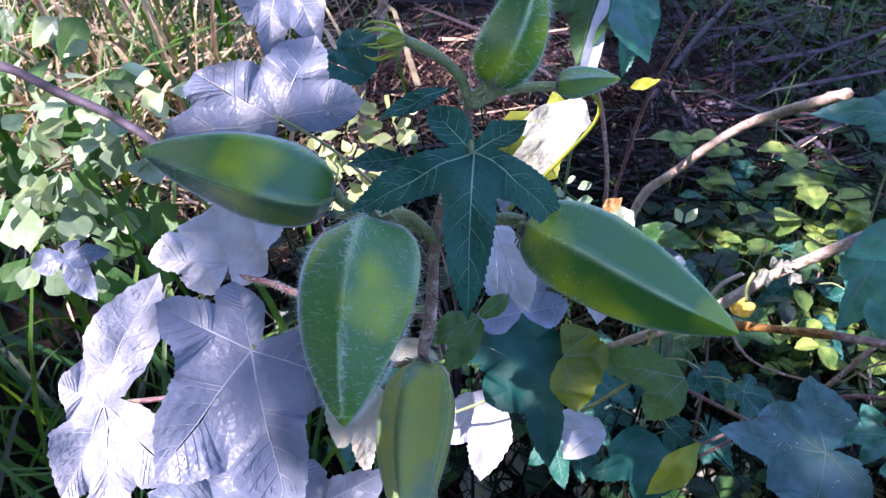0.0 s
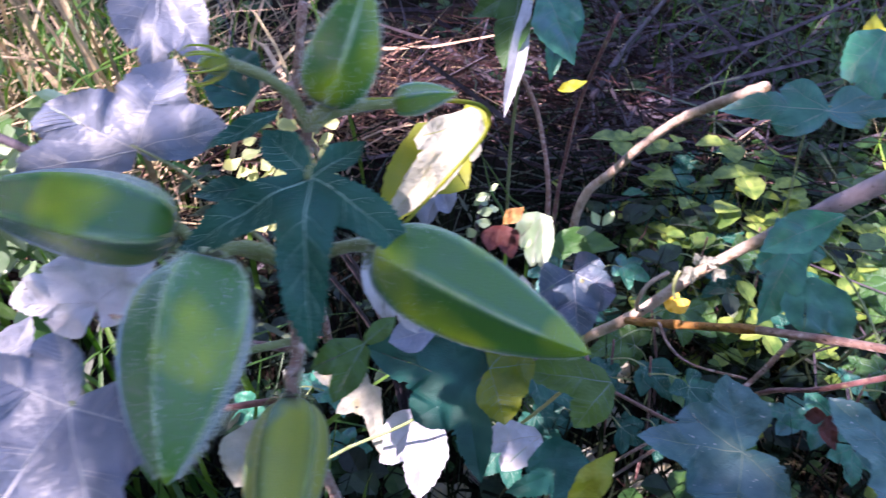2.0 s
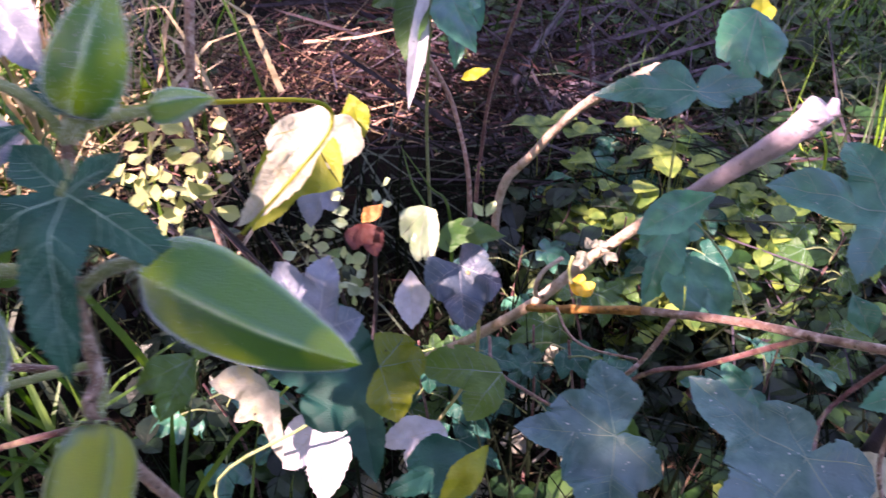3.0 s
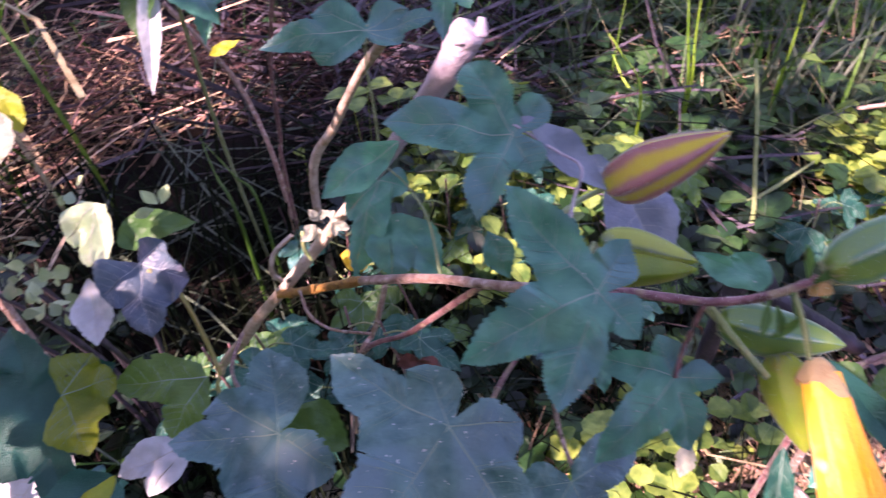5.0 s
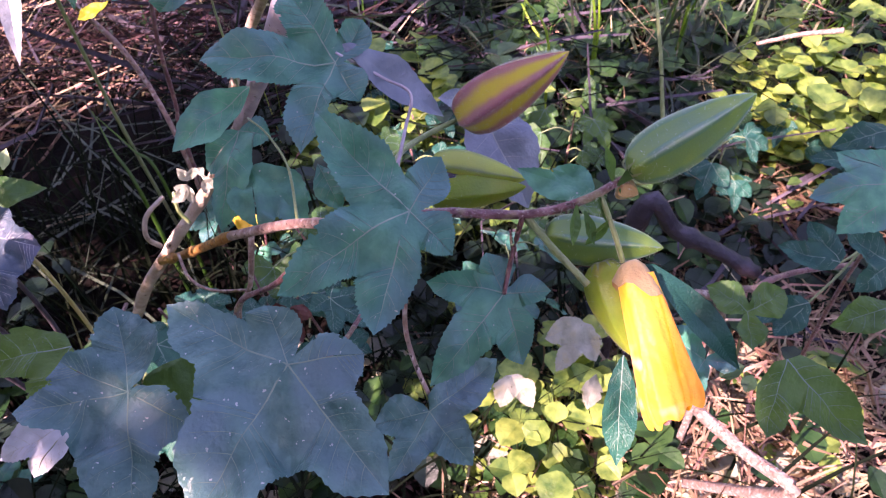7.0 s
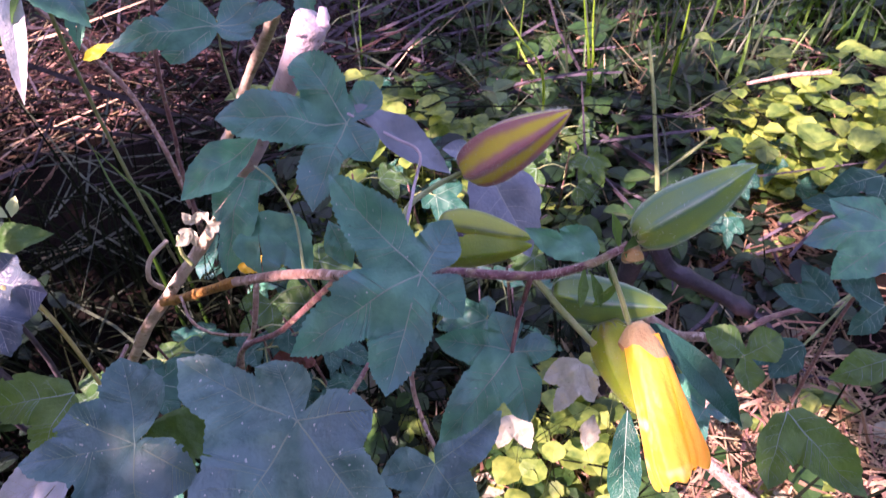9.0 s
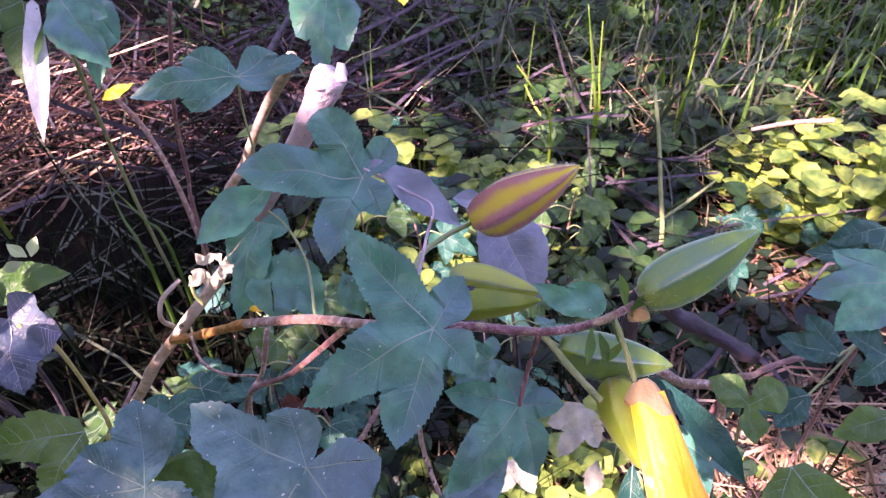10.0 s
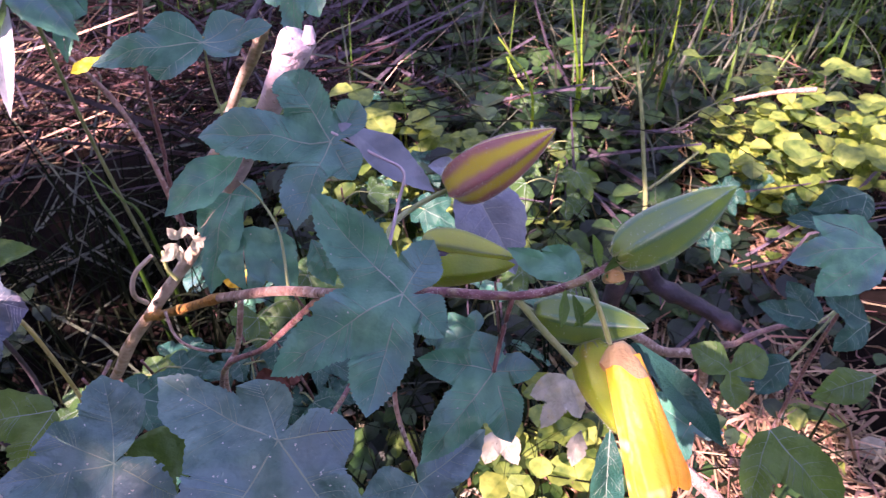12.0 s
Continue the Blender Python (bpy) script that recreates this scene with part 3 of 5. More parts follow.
leaf(plant, (0.098, 0.295, 0.795), (-0.756, -0.496, -0.426), (-0.116, -0.540, 0.834), [(0, 0.015, 0.0042)], M_ORANGE, None, seed=80, label="small orange withered leaf")
leaf(plant, (0.085, 0.305, 0.774), (0.375, -0.801, -0.467), (-0.116, -0.540, 0.834), [(-0, 0.0222, 0.0093), (44, 0.0156, 0.0063)], M_DEAD, None, seed=81, label="dark shrivelled leaf", wave=0.005)
leaf(plant, (0.087, 0.312, 0.633), (0.735, 0.565, 0.375), (-0.095, -0.462, 0.882), [(-0.0, 0.0296, 0.0175), (120.4, 0.0404, 0.0156), (39.8, 0.0331, 0.0129)], M_OLIVE, M_VEIN, seed=19, web=0.9)
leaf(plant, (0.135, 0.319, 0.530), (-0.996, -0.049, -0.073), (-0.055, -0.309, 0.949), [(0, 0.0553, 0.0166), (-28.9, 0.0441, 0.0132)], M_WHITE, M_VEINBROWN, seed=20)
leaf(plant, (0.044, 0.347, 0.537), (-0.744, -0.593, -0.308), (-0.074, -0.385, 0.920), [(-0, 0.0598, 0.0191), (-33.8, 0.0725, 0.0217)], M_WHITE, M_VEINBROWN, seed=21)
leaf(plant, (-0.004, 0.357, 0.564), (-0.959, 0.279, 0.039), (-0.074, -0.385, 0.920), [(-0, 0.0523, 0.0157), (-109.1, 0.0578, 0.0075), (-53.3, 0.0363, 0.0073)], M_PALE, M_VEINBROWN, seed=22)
tube("petiole", plant, [(-0.054, 0.121, 0.879), (-0.049, 0.132, 0.870), (-0.042, 0.148, 0.858), (-0.007, 0.168, 0.844)], 0.0012, 0.0014, M_STEMGREEN, hairs=500)
tube("petiole", plant, [(-0.099, 0.214, 0.816), (-0.076, 0.203, 0.822), (-0.052, 0.188, 0.828), (-0.007, 0.168, 0.840)], 0.0013, 0.0015, M_STEMRED, hairs=700)
tube("petiole", plant, [(-0.070, 0.243, 0.879), (-0.046, 0.225, 0.876), (-0.020, 0.196, 0.873), (-0.003, 0.176, 0.872)], 0.0006, 0.0008, M_STEMGREEN)
tube("petiole", plant, [(0.031, 0.260, 0.814), (0.058, 0.283, 0.828), (0.077, 0.299, 0.842), (0.072, 0.298, 0.857), (0.036, 0.264, 0.881), (0.016, 0.214, 0.910)], 0.0009, 0.0012, M_YELLOWLEAF, "yellowing bent leaf stalk")
tube("petiole", plant, [(-0.151, 0.174, 0.774), (-0.113, 0.176, 0.778), (-0.053, 0.170, 0.802), (-0.007, 0.160, 0.823)], 0.0011, 0.0014, M_STEMRED)
tube("petiole", plant, [(0.069, 0.304, 0.613), (0.025, 0.307, 0.579), (-0.056, 0.306, 0.504), (0.01, 0.23, 0.42)], 0.0012, 0.0015, M_STEMGREEN)
tube("petiole", plant, [(0.008, 0.171, 0.911), (0.008, 0.179, 0.911), (0.006, 0.187, 0.911)], 0.001, 0.0012, M_STEMGREEN)
pod(plant, (-0.037, 0.180, 0.889), (-0.095, 0.176, 0.908), 0.0146, M_POD, 3600, 0.0011, depth=0.19, turn=0.87, label="green ridged seed pod with fine hairs", widest=0.45, seed=1)
pod(plant, (-0.022, 0.155, 0.896), (-0.026, 0.099, 0.874), 0.0168, M_POD, 5200, 0.0026, depth=0.19, turn=1.03, label="fat green seed pod with bristly white hairs", widest=0.38, seed=2)
pod(plant, (0.026, 0.163, 0.889), (0.082, 0.123, 0.883), 0.0138, M_POD, 3000, 0.0011, depth=0.2, turn=0.47, label="pointed green seed pod with a blue-tinted sky sheen", widest=0.42, seed=3)
pod(plant, (-0.008, 0.155, 0.829), (-0.012, 0.099, 0.806), 0.0138, M_PODPALE, 900, 0.0015, turn=0.1, label="olive green smooth seed pod", widest=0.4, seed=4)
pod(plant, (0.014, 0.186, 0.925), (0.029, 0.203, 0.954), 0.0098, M_POD, 1800, 0.0028, turn=0.4, label="upright young green pod", widest=0.42, seed=5)
pod(plant, (0.034, 0.184, 0.926), (0.052, 0.181, 0.930), 0.0048, M_PODBLUE, 300, 0.0015, turn=0.4, label="small tapering green bud", widest=0.3, seed=6)
pod(plant, (-0.0125, 0.194, 0.936), (-0.0205, 0.1915, 0.9365), 0.0036, M_PODPALE, 150, 0.002, turn=0.4, label="small bud with curled bracts", widest=0.5, seed=7)
tube("stalk", plant, [(-0.037, 0.180, 0.889), (-0.033, 0.180, 0.883), (-0.021, 0.180, 0.878), (-0.003, 0.176, 0.873)], 0.0019, 0.0021, M_STEMGREEN, hairs=350)
tube("stalk", plant, [(-0.022, 0.155, 0.896), (-0.017, 0.165, 0.891), (-0.011, 0.172, 0.884), (-0.003, 0.175, 0.871)], 0.0021, 0.0021, M_STEMGREEN, hairs=350)
tube("stalk", plant, [(0.026, 0.163, 0.889), (0.020, 0.168, 0.887), (0.010, 0.171, 0.882), (-0.002, 0.175, 0.871)], 0.0024, 0.0019, M_STEMGREEN, hairs=350)
tube("stalk", plant, [(-0.008, 0.155, 0.829), (-0.007, 0.165, 0.831), (-0.005, 0.166, 0.842)], 0.002, 0.002, M_STEMGREEN, hairs=350)
tube("stalk", plant, [(0.014, 0.186, 0.925), (0.011, 0.188, 0.921), (0.009, 0.188, 0.918)], 0.002, 0.0022, M_STEMGREEN, hairs=350)
tube("stalk", plant, [(0.034, 0.184, 0.926), (0.025, 0.185, 0.925), (0.016, 0.187, 0.922), (0.009, 0.188, 0.917)], 0.0014, 0.0017, M_STEMGREEN, hairs=350)
tube("stalk", plant, [(-0.0125, 0.194, 0.936), (-0.002, 0.193, 0.931), (0.005, 0.190, 0.925), (0.008, 0.188, 0.916)], 0.0017, 0.0017, M_STEMGREEN, hairs=350)

for i in range(7):
    o, tip = Vector((-0.0125, 0.194, 0.936)), Vector((-0.0205, 0.1915, 0.9365))
    d = (tip - o).normalized()
    s = d.orthogonal().normalized()
    s = (s * math.cos(i * 0.9) + d.cross(s) * math.sin(i * 0.9)) * 0.0038
    tube("bract", plant, [o, o + d * 0.002 + s * 0.9, o + d * 0.0055 + s * 1.35, o + d * 0.0095 + s * 1.5, o + d * 0.012 + s * 1.15], 0.0007, 0.00016, M_CALYX, steps=4, n=5)

# ---- flowering plant ----
M_BUDTIP = material("orange_bud", [(0.40, 0.26, 0.08), (0.55, 0.30, 0.14)], 90, 0.5, 0.4, 500, 0.1, 0.2, 0.1)
flowering = thing("mallow_plant", (0.16, 0.55, 0.0), "mallow plant with a wilted yellow flower and striped pods", "plant", "mallow plants")
BIG = [(0.173, 0.440, 0.490), (0.231, 0.410, 0.568), (0.275, 0.412, 0.612), (0.313, 0.388, 0.678), (0.338, 0.346, 0.752), (0.350, 0.326, 0.789), (0.360, 0.321, 0.810)]
tube("main_stem", flowering, [(0.116, 0.584, -0.020), (0.116, 0.584, 0.239), (0.185, 0.451, 0.478)] + BIG[1:4], 0.0052, 0.0046, M_WHITESTICK, "bleached woody stem", knots=0.15)
tube("cut_stem", flowering, [BIG[3], BIG[4], BIG[5], BIG[6]], 0.0052, 0.0098, M_LILAC, "pale pinkish stem with a broken top", knots=0.1)
for root, tip in [((0.354, 0.317, 0.805), (0.354, 0.320, 0.8125)), ((0.364, 0.318, 0.806), (0.367, 0.322, 0.8145))]:
    tube("splinter", flowering, [root, (Vector(root) + Vector(tip)) / 2, tip], 0.0050, 0.0022, M_LILAC, n=6, steps=2, rough=0.2)
tube("branch", flowering, [(0.225, 0.408, 0.564), (0.246, 0.383, 0.586), (0.281, 0.315, 0.653)], 0.0036, 0.0030, M_ORANGE, "orange-brown joint of the branch", knots=0.3)
tube("branch", flowering, [(0.280, 0.316, 0.652), (0.309, 0.259, 0.700), (0.325, 0.220, 0.729), (0.336, 0.184, 0.758)], 0.0030, 0.0025, M_STEMPINK, "pinkish flaking branch", knots=0.2)
tube("branch", flowering, [(0.336, 0.185, 0.757), (0.355, 0.155, 0.779), (0.379, 0.134, 0.785), (0.394, 0.122, 0.795), (0.407, 0.117, 0.804)], 0.0023, 0.0014, M_STEMRED, "purplish hairy branch", hairs=1200, hair_length=0.0012)
tube("twig", flowering, [(0.325, 0.223, 0.724), (0.295, 0.256, 0.662), (0.263, 0.287, 0.605), (0.25, 0.40, 0.3)], 0.0019, 0.0016, M_STEMRED)
tube("twig", flowering, [(0.291, 0.294, 0.667), (0.280, 0.297, 0.622), (0.265, 0.305, 0.579), (0.26, 0.42, 0.3)], 0.0019, 0.0016, M_STEMPINK)
tube("tendril", flowering, [(0.247, 0.400, 0.631), (0.231, 0.397, 0.621), (0.225, 0.396, 0.603), (0.230, 0.404, 0.583)], 0.0018, 0.002, M_WHITESTICK)
tube("tendril", flowering, [(0.241, 0.382, 0.590), (0.243, 0.356, 0.588), (0.255, 0.336, 0.589), (0.278, 0.303, 0.612)], 0.0012, 0.0011, M_STEMPINK)
tube("tendril", flowering, [(0.255, 0.398, 0.633), (0.253, 0.397, 0.617), (0.257, 0.396, 0.603)], 0.0015, 0.0015, M_STEMGREEN)
leaf(flowering, (0.338, 0.146, 0.795), (-0.980, 0.026, -0.199), (-0.192, -0.408, 0.893), [(0.0, 0.0555, 0.0124), (74.0, 0.0537, 0.0114), (-45.7, 0.045, 0.0115), (145.4, 0.0242, 0.0093), (-108.1, 0.0218, 0.0091)], M_LEAF, M_VEIN, seed=31, holes=0.006, tooth=0.1, teeth=18, label="blue-green five-lobed leaf with pale veins", droop=1.2, web=0.36)
leaf(flowering, (0.344, 0.233, 0.807), (-0.894, 0.448, 0.013), (-0.192, -0.408, 0.893), [(0.0, 0.0585, 0.0117), (59.8, 0.0427, 0.0141), (122.0, 0.0225, 0.0097), (-73.9, 0.0441, 0.0116), (-116.7, 0.0232, 0.0085)], M_LEAF, M_VEIN, seed=32, holes=0.006, tooth=0.1, teeth=18, label="blue-green lobed leaf", droop=1.2, web=0.34, blunt=0.88)
leaf(flowering, (0.350, 0.240, 0.808), (0.683, -0.505, -0.528), (-0.043, -0.749, 0.661), [(0.0, 0.0552, 0.0086)], M_GREY, None, seed=33)
leaf(flowering, (0.320, 0.391, 0.785), (-0.935, 0.350, -0.060), (-0.246, -0.515, 0.821), [(0.0, 0.0684, 0.0151), (-35.1, 0.0349, 0.0093), (175.3, 0.0425, 0.0109), (29.6, 0.0324, 0.0105), (144.6, 0.0278, 0.0094), (-150.8, 0.0237, 0.0077)], M_LEAF, M_VEIN, seed=34, web=0.75, blunt=0.85)
leaf(flowering, (0.320, 0.335, 0.740), (-0.937, -0.091, -0.337), (-0.246, -0.515, 0.821), [(0.0, 0.058, 0.0136)], M_LEAF, M_VEIN, seed=134, blunt=0.8)
leaf(flowering, (0.308, 0.352, 0.701), (-0.574, -0.637, -0.514), (-0.228, -0.479, 0.848), [(0.0, 0.0643, 0.0165), (-92.3, 0.021, 0.0125), (29.2, 0.0312, 0.0112)], M_LEAF, M_VEIN, seed=35, web=0.5)
leaf(flowering, (0.306, 0.328, 0.690), (0.351, -0.866, -0.356), (-0.210, -0.443, 0.871), [(-0.0, 0.0513, 0.0179), (33.0, 0.04, 0.0159)], M_LEAF, None, seed=36, web=0.7)
leaf(flowering, (0.366, 0.125, 0.756), (-0.856, -0.348, -0.383), (-0.210, -0.443, 0.871), [(0.0, 0.0462, 0.0099), (65.5, 0.0312, 0.0094), (120.2, 0.0173, 0.0094), (-125.3, 0.0181, 0.0076), (-51.1, 0.0285, 0.0099)], M_LEAF, M_VEIN, seed=37, teeth=18, label="green lobed leaf with pale veins", web=0.38)
leaf(flowering, (0.281, 0.152, 0.728), (-0.636, 0.759, 0.139), (-0.088, -0.250, 0.964), [(0.0, 0.0628, 0.0167), (41.1, 0.0304, 0.011), (-84.0, 0.0675, 0.021), (-153.6, 0.0656, 0.0167), (147.5, 0.0311, 0.0102)], M_DUSTY, M_VEIN, seed=38, holes=0.02, teeth=11, label="broad dusty blue-green leaf with a chewed edge", web=0.6, blunt=0.8)
leaf(flowering, (0.211, 0.201, 0.688), (0.118, 0.914, 0.388), (-0.108, -0.377, 0.920), [(-0.0, 0.0452, 0.0185), (-51.5, 0.0372, 0.0088), (-80.8, 0.0554, 0.0127), (-168.0, 0.0577, 0.0215), (135.4, 0.0329, 0.0103)], M_DUSTY, M_VEIN, seed=39, holes=0.03, label="broad blue-green leaf with a browned edge", web=0.66)
leaf(flowering, (0.333, 0.132, 0.678), (-0.970, 0.239, -0.047), (-0.125, -0.321, 0.939), [(-0.0, 0.0271, 0.0109), (158.4, 0.0414, 0.0119), (-113.2, 0.0313, 0.0124), (-47.9, 0.0361, 0.0125)], M_DUSTY, M_VEIN, seed=40)
leaf(flowering, (0.323, 0.211, 0.775), (0.060, -0.895, -0.441), (-0.210, -0.443, 0.871), [(0.0, 0.0239, 0.0081)], M_LEAF, M_VEIN, seed=41)
leaf(flowering, (0.441, 0.285, 0.719), (0.025, -0.851, -0.525), (-0.246, -0.515, 0.822), [(-0, 0.0719, 0.0216), (114.1, 0.0229, 0.0073)], M_GREY, M_VEINGREY, seed=42)
leaf(flowering, (0.413, 0.137, 0.778), (-0.736, 0.650, 0.187), (-0.246, -0.515, 0.822), [(-0, 0.0319, 0.0083), (23.1, 0.0179, 0.0063)], M_LEAF, None, seed=43)
leaf(flowering, (0.420, 0.108, 0.761), (0.383, -0.796, -0.469), (-0.281, -0.584, 0.762), [(0.0, 0.0588, 0.0066)], M_STAR, None, seed=44, fold=0.45, teeth=1, tooth=0)
leaf(flowering, (0.412, 0.099, 0.714), (-0.493, -0.663, -0.563), (-0.246, -0.515, 0.821), [(-0.0, 0.0477, 0.0082)], M_STAR, M_VEIN, seed=45)
leaf(flowering, (0.512, 0.083, 0.659), (0.308, -0.876, -0.371), (-0.210, -0.443, 0.871), [(0.0, 0.0598, 0.0138), (60.6, 0.0407, 0.0095)], M_GREEN, M_VEIN, seed=46, holes=0.02)
leaf(flowering, (0.574, 0.074, 0.679), (-0.971, 0.198, -0.134), (-0.210, -0.443, 0.871), [(-0.0, 0.037, 0.0095)], M_GREEN, M_VEIN, seed=47)
leaf(flowering, (0.775, 0.178, 0.591), (-0.914, 0.405, -0.009), (-0.174, -0.373, 0.912), [(-0, 0.0783, 0.0204), (29.8, 0.06, 0.0144), (-28.3, 0.0733, 0.0191)], M_LEAF, M_VEIN, seed=48)
leaf(flowering, (0.172, 0.295, 0.629), (-0.960, 0.279, -0.028), (-0.126, -0.340, 0.932), [(0.0, 0.0647, 0.0173), (-55.6, 0.0415, 0.0135)], M_GREEN, M_VEIN, seed=49, holes=0.03, label="dark green toothed leaf")
leaf(flowering, (0.211, 0.237, 0.648), (0.738, -0.660, -0.141), (-0.126, -0.340, 0.932), [(0, 0.041, 0.0172), (30.2, 0.0429, 0.018)], M_GREEN, None, seed=50)
leaf(flowering, (0.151, 0.353, 0.685), (-0.083, -0.835, -0.543), (-0.167, -0.526, 0.834), [(-0.0, 0.0478, 0.017), (55.5, 0.0295, 0.0153), (-58.7, 0.0338, 0.0144), (-120.4, 0.0207, 0.0103)], M_SLATE, M_VEINGREY, seed=51, label="grey heart-shaped leaf", web=0.9)
leaf(flowering, (0.117, 0.366, 0.672), (-0.052, -0.811, -0.582), (0.016, -0.584, 0.812), [(-0.0, 0.0436, 0.0155)], M_WHITE, M_VEINBROWN, seed=52, label="pale folded leaf")
leaf(flowering, (0.135, 0.395, 0.706), (-0.724, -0.539, -0.430), (-0.075, -0.558, 0.826), [(0.0, 0.0298, 0.0107), (-25.6, 0.0419, 0.0082), (-41.0, 0.0409, 0.0074)], M_BUSH, M_VEINBROWN, seed=53, web=0.7)
leaf(flowering, (0.143, 0.387, 0.687), (0.957, -0.291, -0.000), (-0.137, -0.451, 0.882), [(-0, 0.0482, 0.0106), (55, 0.0172, 0.0069)], M_GREEN, None, seed=54)
leaf(flowering, (0.292, 0.465, 0.510), (0.523, 0.573, 0.631), (-0.281, -0.584, 0.762), [(0, 0.0228, 0.0102), (36.9, 0.0241, 0.0096)], M_PETAL, None, seed=55, label="fallen bright yellow leaf", name="yellow_leaf")
leaf(flowering, (0.295, 0.243, 0.650), (-0.032, -0.888, -0.459), (-0.210, -0.443, 0.871), [(-0, 0.0208, 0.0083), (97.9, 0.0134, 0.0054), (-54.5, 0.0138, 0.0048)], M_DEAD, None, seed=56, label="dark red shrivelled leaf", wave=0.006)
for i, (q, toward) in enumerate([((0.172, 0.376, 0.707), (-0.5, 0.1, 0.8)), ((0.174, 0.375, 0.707), (0.4, 0.2, 0.7)), ((0.169, 0.375, 0.705), (-0.8, 0.1, -0.2))]):
    leaf(flowering, q, toward, (0, -0.7, 0.6), [(0, 0.014, 0.0035)], M_BUSH, None, seed=100 + i, name="leaflet", wave=0.001)
for i, (q, toward) in enumerate([((0.072, 0.293, 0.802), (0.6, 0.0, 0.4)), ((0.072, 0.289, 0.797), (0.9, 0.0, 0.1)), ((0.071, 0.286, 0.794), (0.8, 0.0, -0.3)), ((0.067, 0.285, 0.791), (0.3, 0.0, -0.8))]):
    leaf(plant, q, toward, (0, -0.7, 0.6), [(0, 0.0085, 0.0028)], M_BUSH, None, seed=110 + i, name="leaflet", wave=0.0005, teeth=1, tooth=0, shape=(0.5, 0.5))
leaf(plant, (0.130, 0.215, 0.673), (-0.930, -0.334, -0.156), (0.002, -0.427, 0.904), [(-0, 0.0515, 0.018), (21.5, 0.0348, 0.0115), (-35.9, 0.0369, 0.0129)], M_STAR, None, seed=84)
leaf(flowering, (0.629, 0.173, 0.520), (-0.468, 0.828, 0.309), (-0.210, -0.443, 0.871), [(0, 0.0371, 0.0148), (117.5, 0.0376, 0.0151), (-128.7, 0.0309, 0.0123)], M_GREEN, M_VEIN, seed=85)
leaf(flowering, (0.501, 0.115, 0.623), (-0.462, 0.830, 0.312), (-0.210, -0.443, 0.871), [(0, 0.0314, 0.0113), (-87.6, 0.0288, 0.0095), (151.2, 0.0197, 0.0065)], M_LEAF, M_VEIN, seed=86)
leaf(flowering, (0.139, 0.200, 0.701), (-0.730, -0.590, -0.344), (0.002, -0.506, 0.863), [(-0, 0.041, 0.0082)], M_YELLOWLEAF, None, seed=82, label="browned yellow leaf edge")
tube("petiole", flowering, [(0.339, 0.146, 0.795), (0.344, 0.151, 0.785), (0.354, 0.154, 0.779)], 0.001, 0.0012, M_STEMRED)
tube("petiole", flowering, [(0.366, 0.125, 0.755), (0.372, 0.131, 0.765), (0.378, 0.134, 0.785)], 0.0009, 0.0011, M_STEMRED)
tube("petiole", flowering, [(0.346, 0.236, 0.808), (0.363, 0.227, 0.795), (0.371, 0.217, 0.790), (0.364, 0.209, 0.780), (0.352, 0.193, 0.773), (0.341, 0.182, 0.758)], 0.0006, 0.0009, M_LILAC)
tube("petiole", flowering, [(0.281, 0.152, 0.727), (0.302, 0.165, 0.706), (0.324, 0.188, 0.694), (0.341, 0.196, 0.706), (0.344, 0.185, 0.752)], 0.0012, 0.0014, M_STEMRED)
tube("petiole", flowering, [(0.336, 0.134, 0.679), (0.335, 0.152, 0.695), (0.337, 0.162, 0.717), (0.349, 0.173, 0.757)], 0.0011, 0.0013, M_STEMPINK)
tube("petiole", flowering, [(0.322, 0.394, 0.786), (0.321, 0.406, 0.756), (0.321, 0.399, 0.721), (0.318, 0.385, 0.685)], 0.0007, 0.0009, M_STEMGREEN)
tube("petiole", flowering, [(0.316, 0.356, 0.705), (0.322, 0.334, 0.705), (0.324, 0.301, 0.703), (0.314, 0.252, 0.704)], 0.0006, 0.0009, M_STEMGREEN)
tube("petiole", flowering, [(0.156, 0.348, 0.681), (0.166, 0.354, 0.648), (0.167, 0.360, 0.556), (0.158, 0.371, 0.507), (0.15, 0.5, 0.25)], 0.0013, 0.0018, M_CREAM)
tube("petiole", flowering, [(0.210, 0.201, 0.686), (0.190, 0.276, 0.625), (0.179, 0.343, 0.572), (0.188, 0.398, 0.542)], 0.0013, 0.0016, M_STEMRED)
pod(flowering, (0.413, 0.254, 0.736), (0.461, 0.226, 0.779), 0.0152, M_PODSTRIPE, 2600, 0.0024, turn=1.05, label="striped purple and yellow seed pod", widest=0.33, seed=8, calyx=False, stripe=0.95)
pod(flowering, (0.3636, 0.1847, 0.7771), (0.3966, 0.1606, 0.7737), 0.0078, M_PODPALE, 350, 0.0014, turn=0.5, label="olive upper valve of a split seed pod", name="pod_valve", widest=0.45, depth=0.12, seed=9, calyx=False)
pod(flowering, (0.3575, 0.1762, 0.7706), (0.3956, 0.1587, 0.7718), 0.0076, M_CALYX, 350, 0.0014, turn=0.9, label="bright yellow-green lower valve of a split seed pod", name="pod_valve", widest=0.45, depth=0.12, seed=14, calyx=False)
pod(flowering, (0.409, 0.117, 0.806), (0.452, 0.110, 0.828), 0.0096, M_PODBLUE, 900, 0.0018, turn=0.3, label="slender pale green pod", widest=0.42, seed=10)
pod(flowering, (0.391, 0.136, 0.766), (0.425, 0.106, 0.769), 0.0098, M_PODBLUE, 400, 0.0016, turn=0.5, label="green pod with a blue-tinted sky sheen", widest=0.42, seed=11)
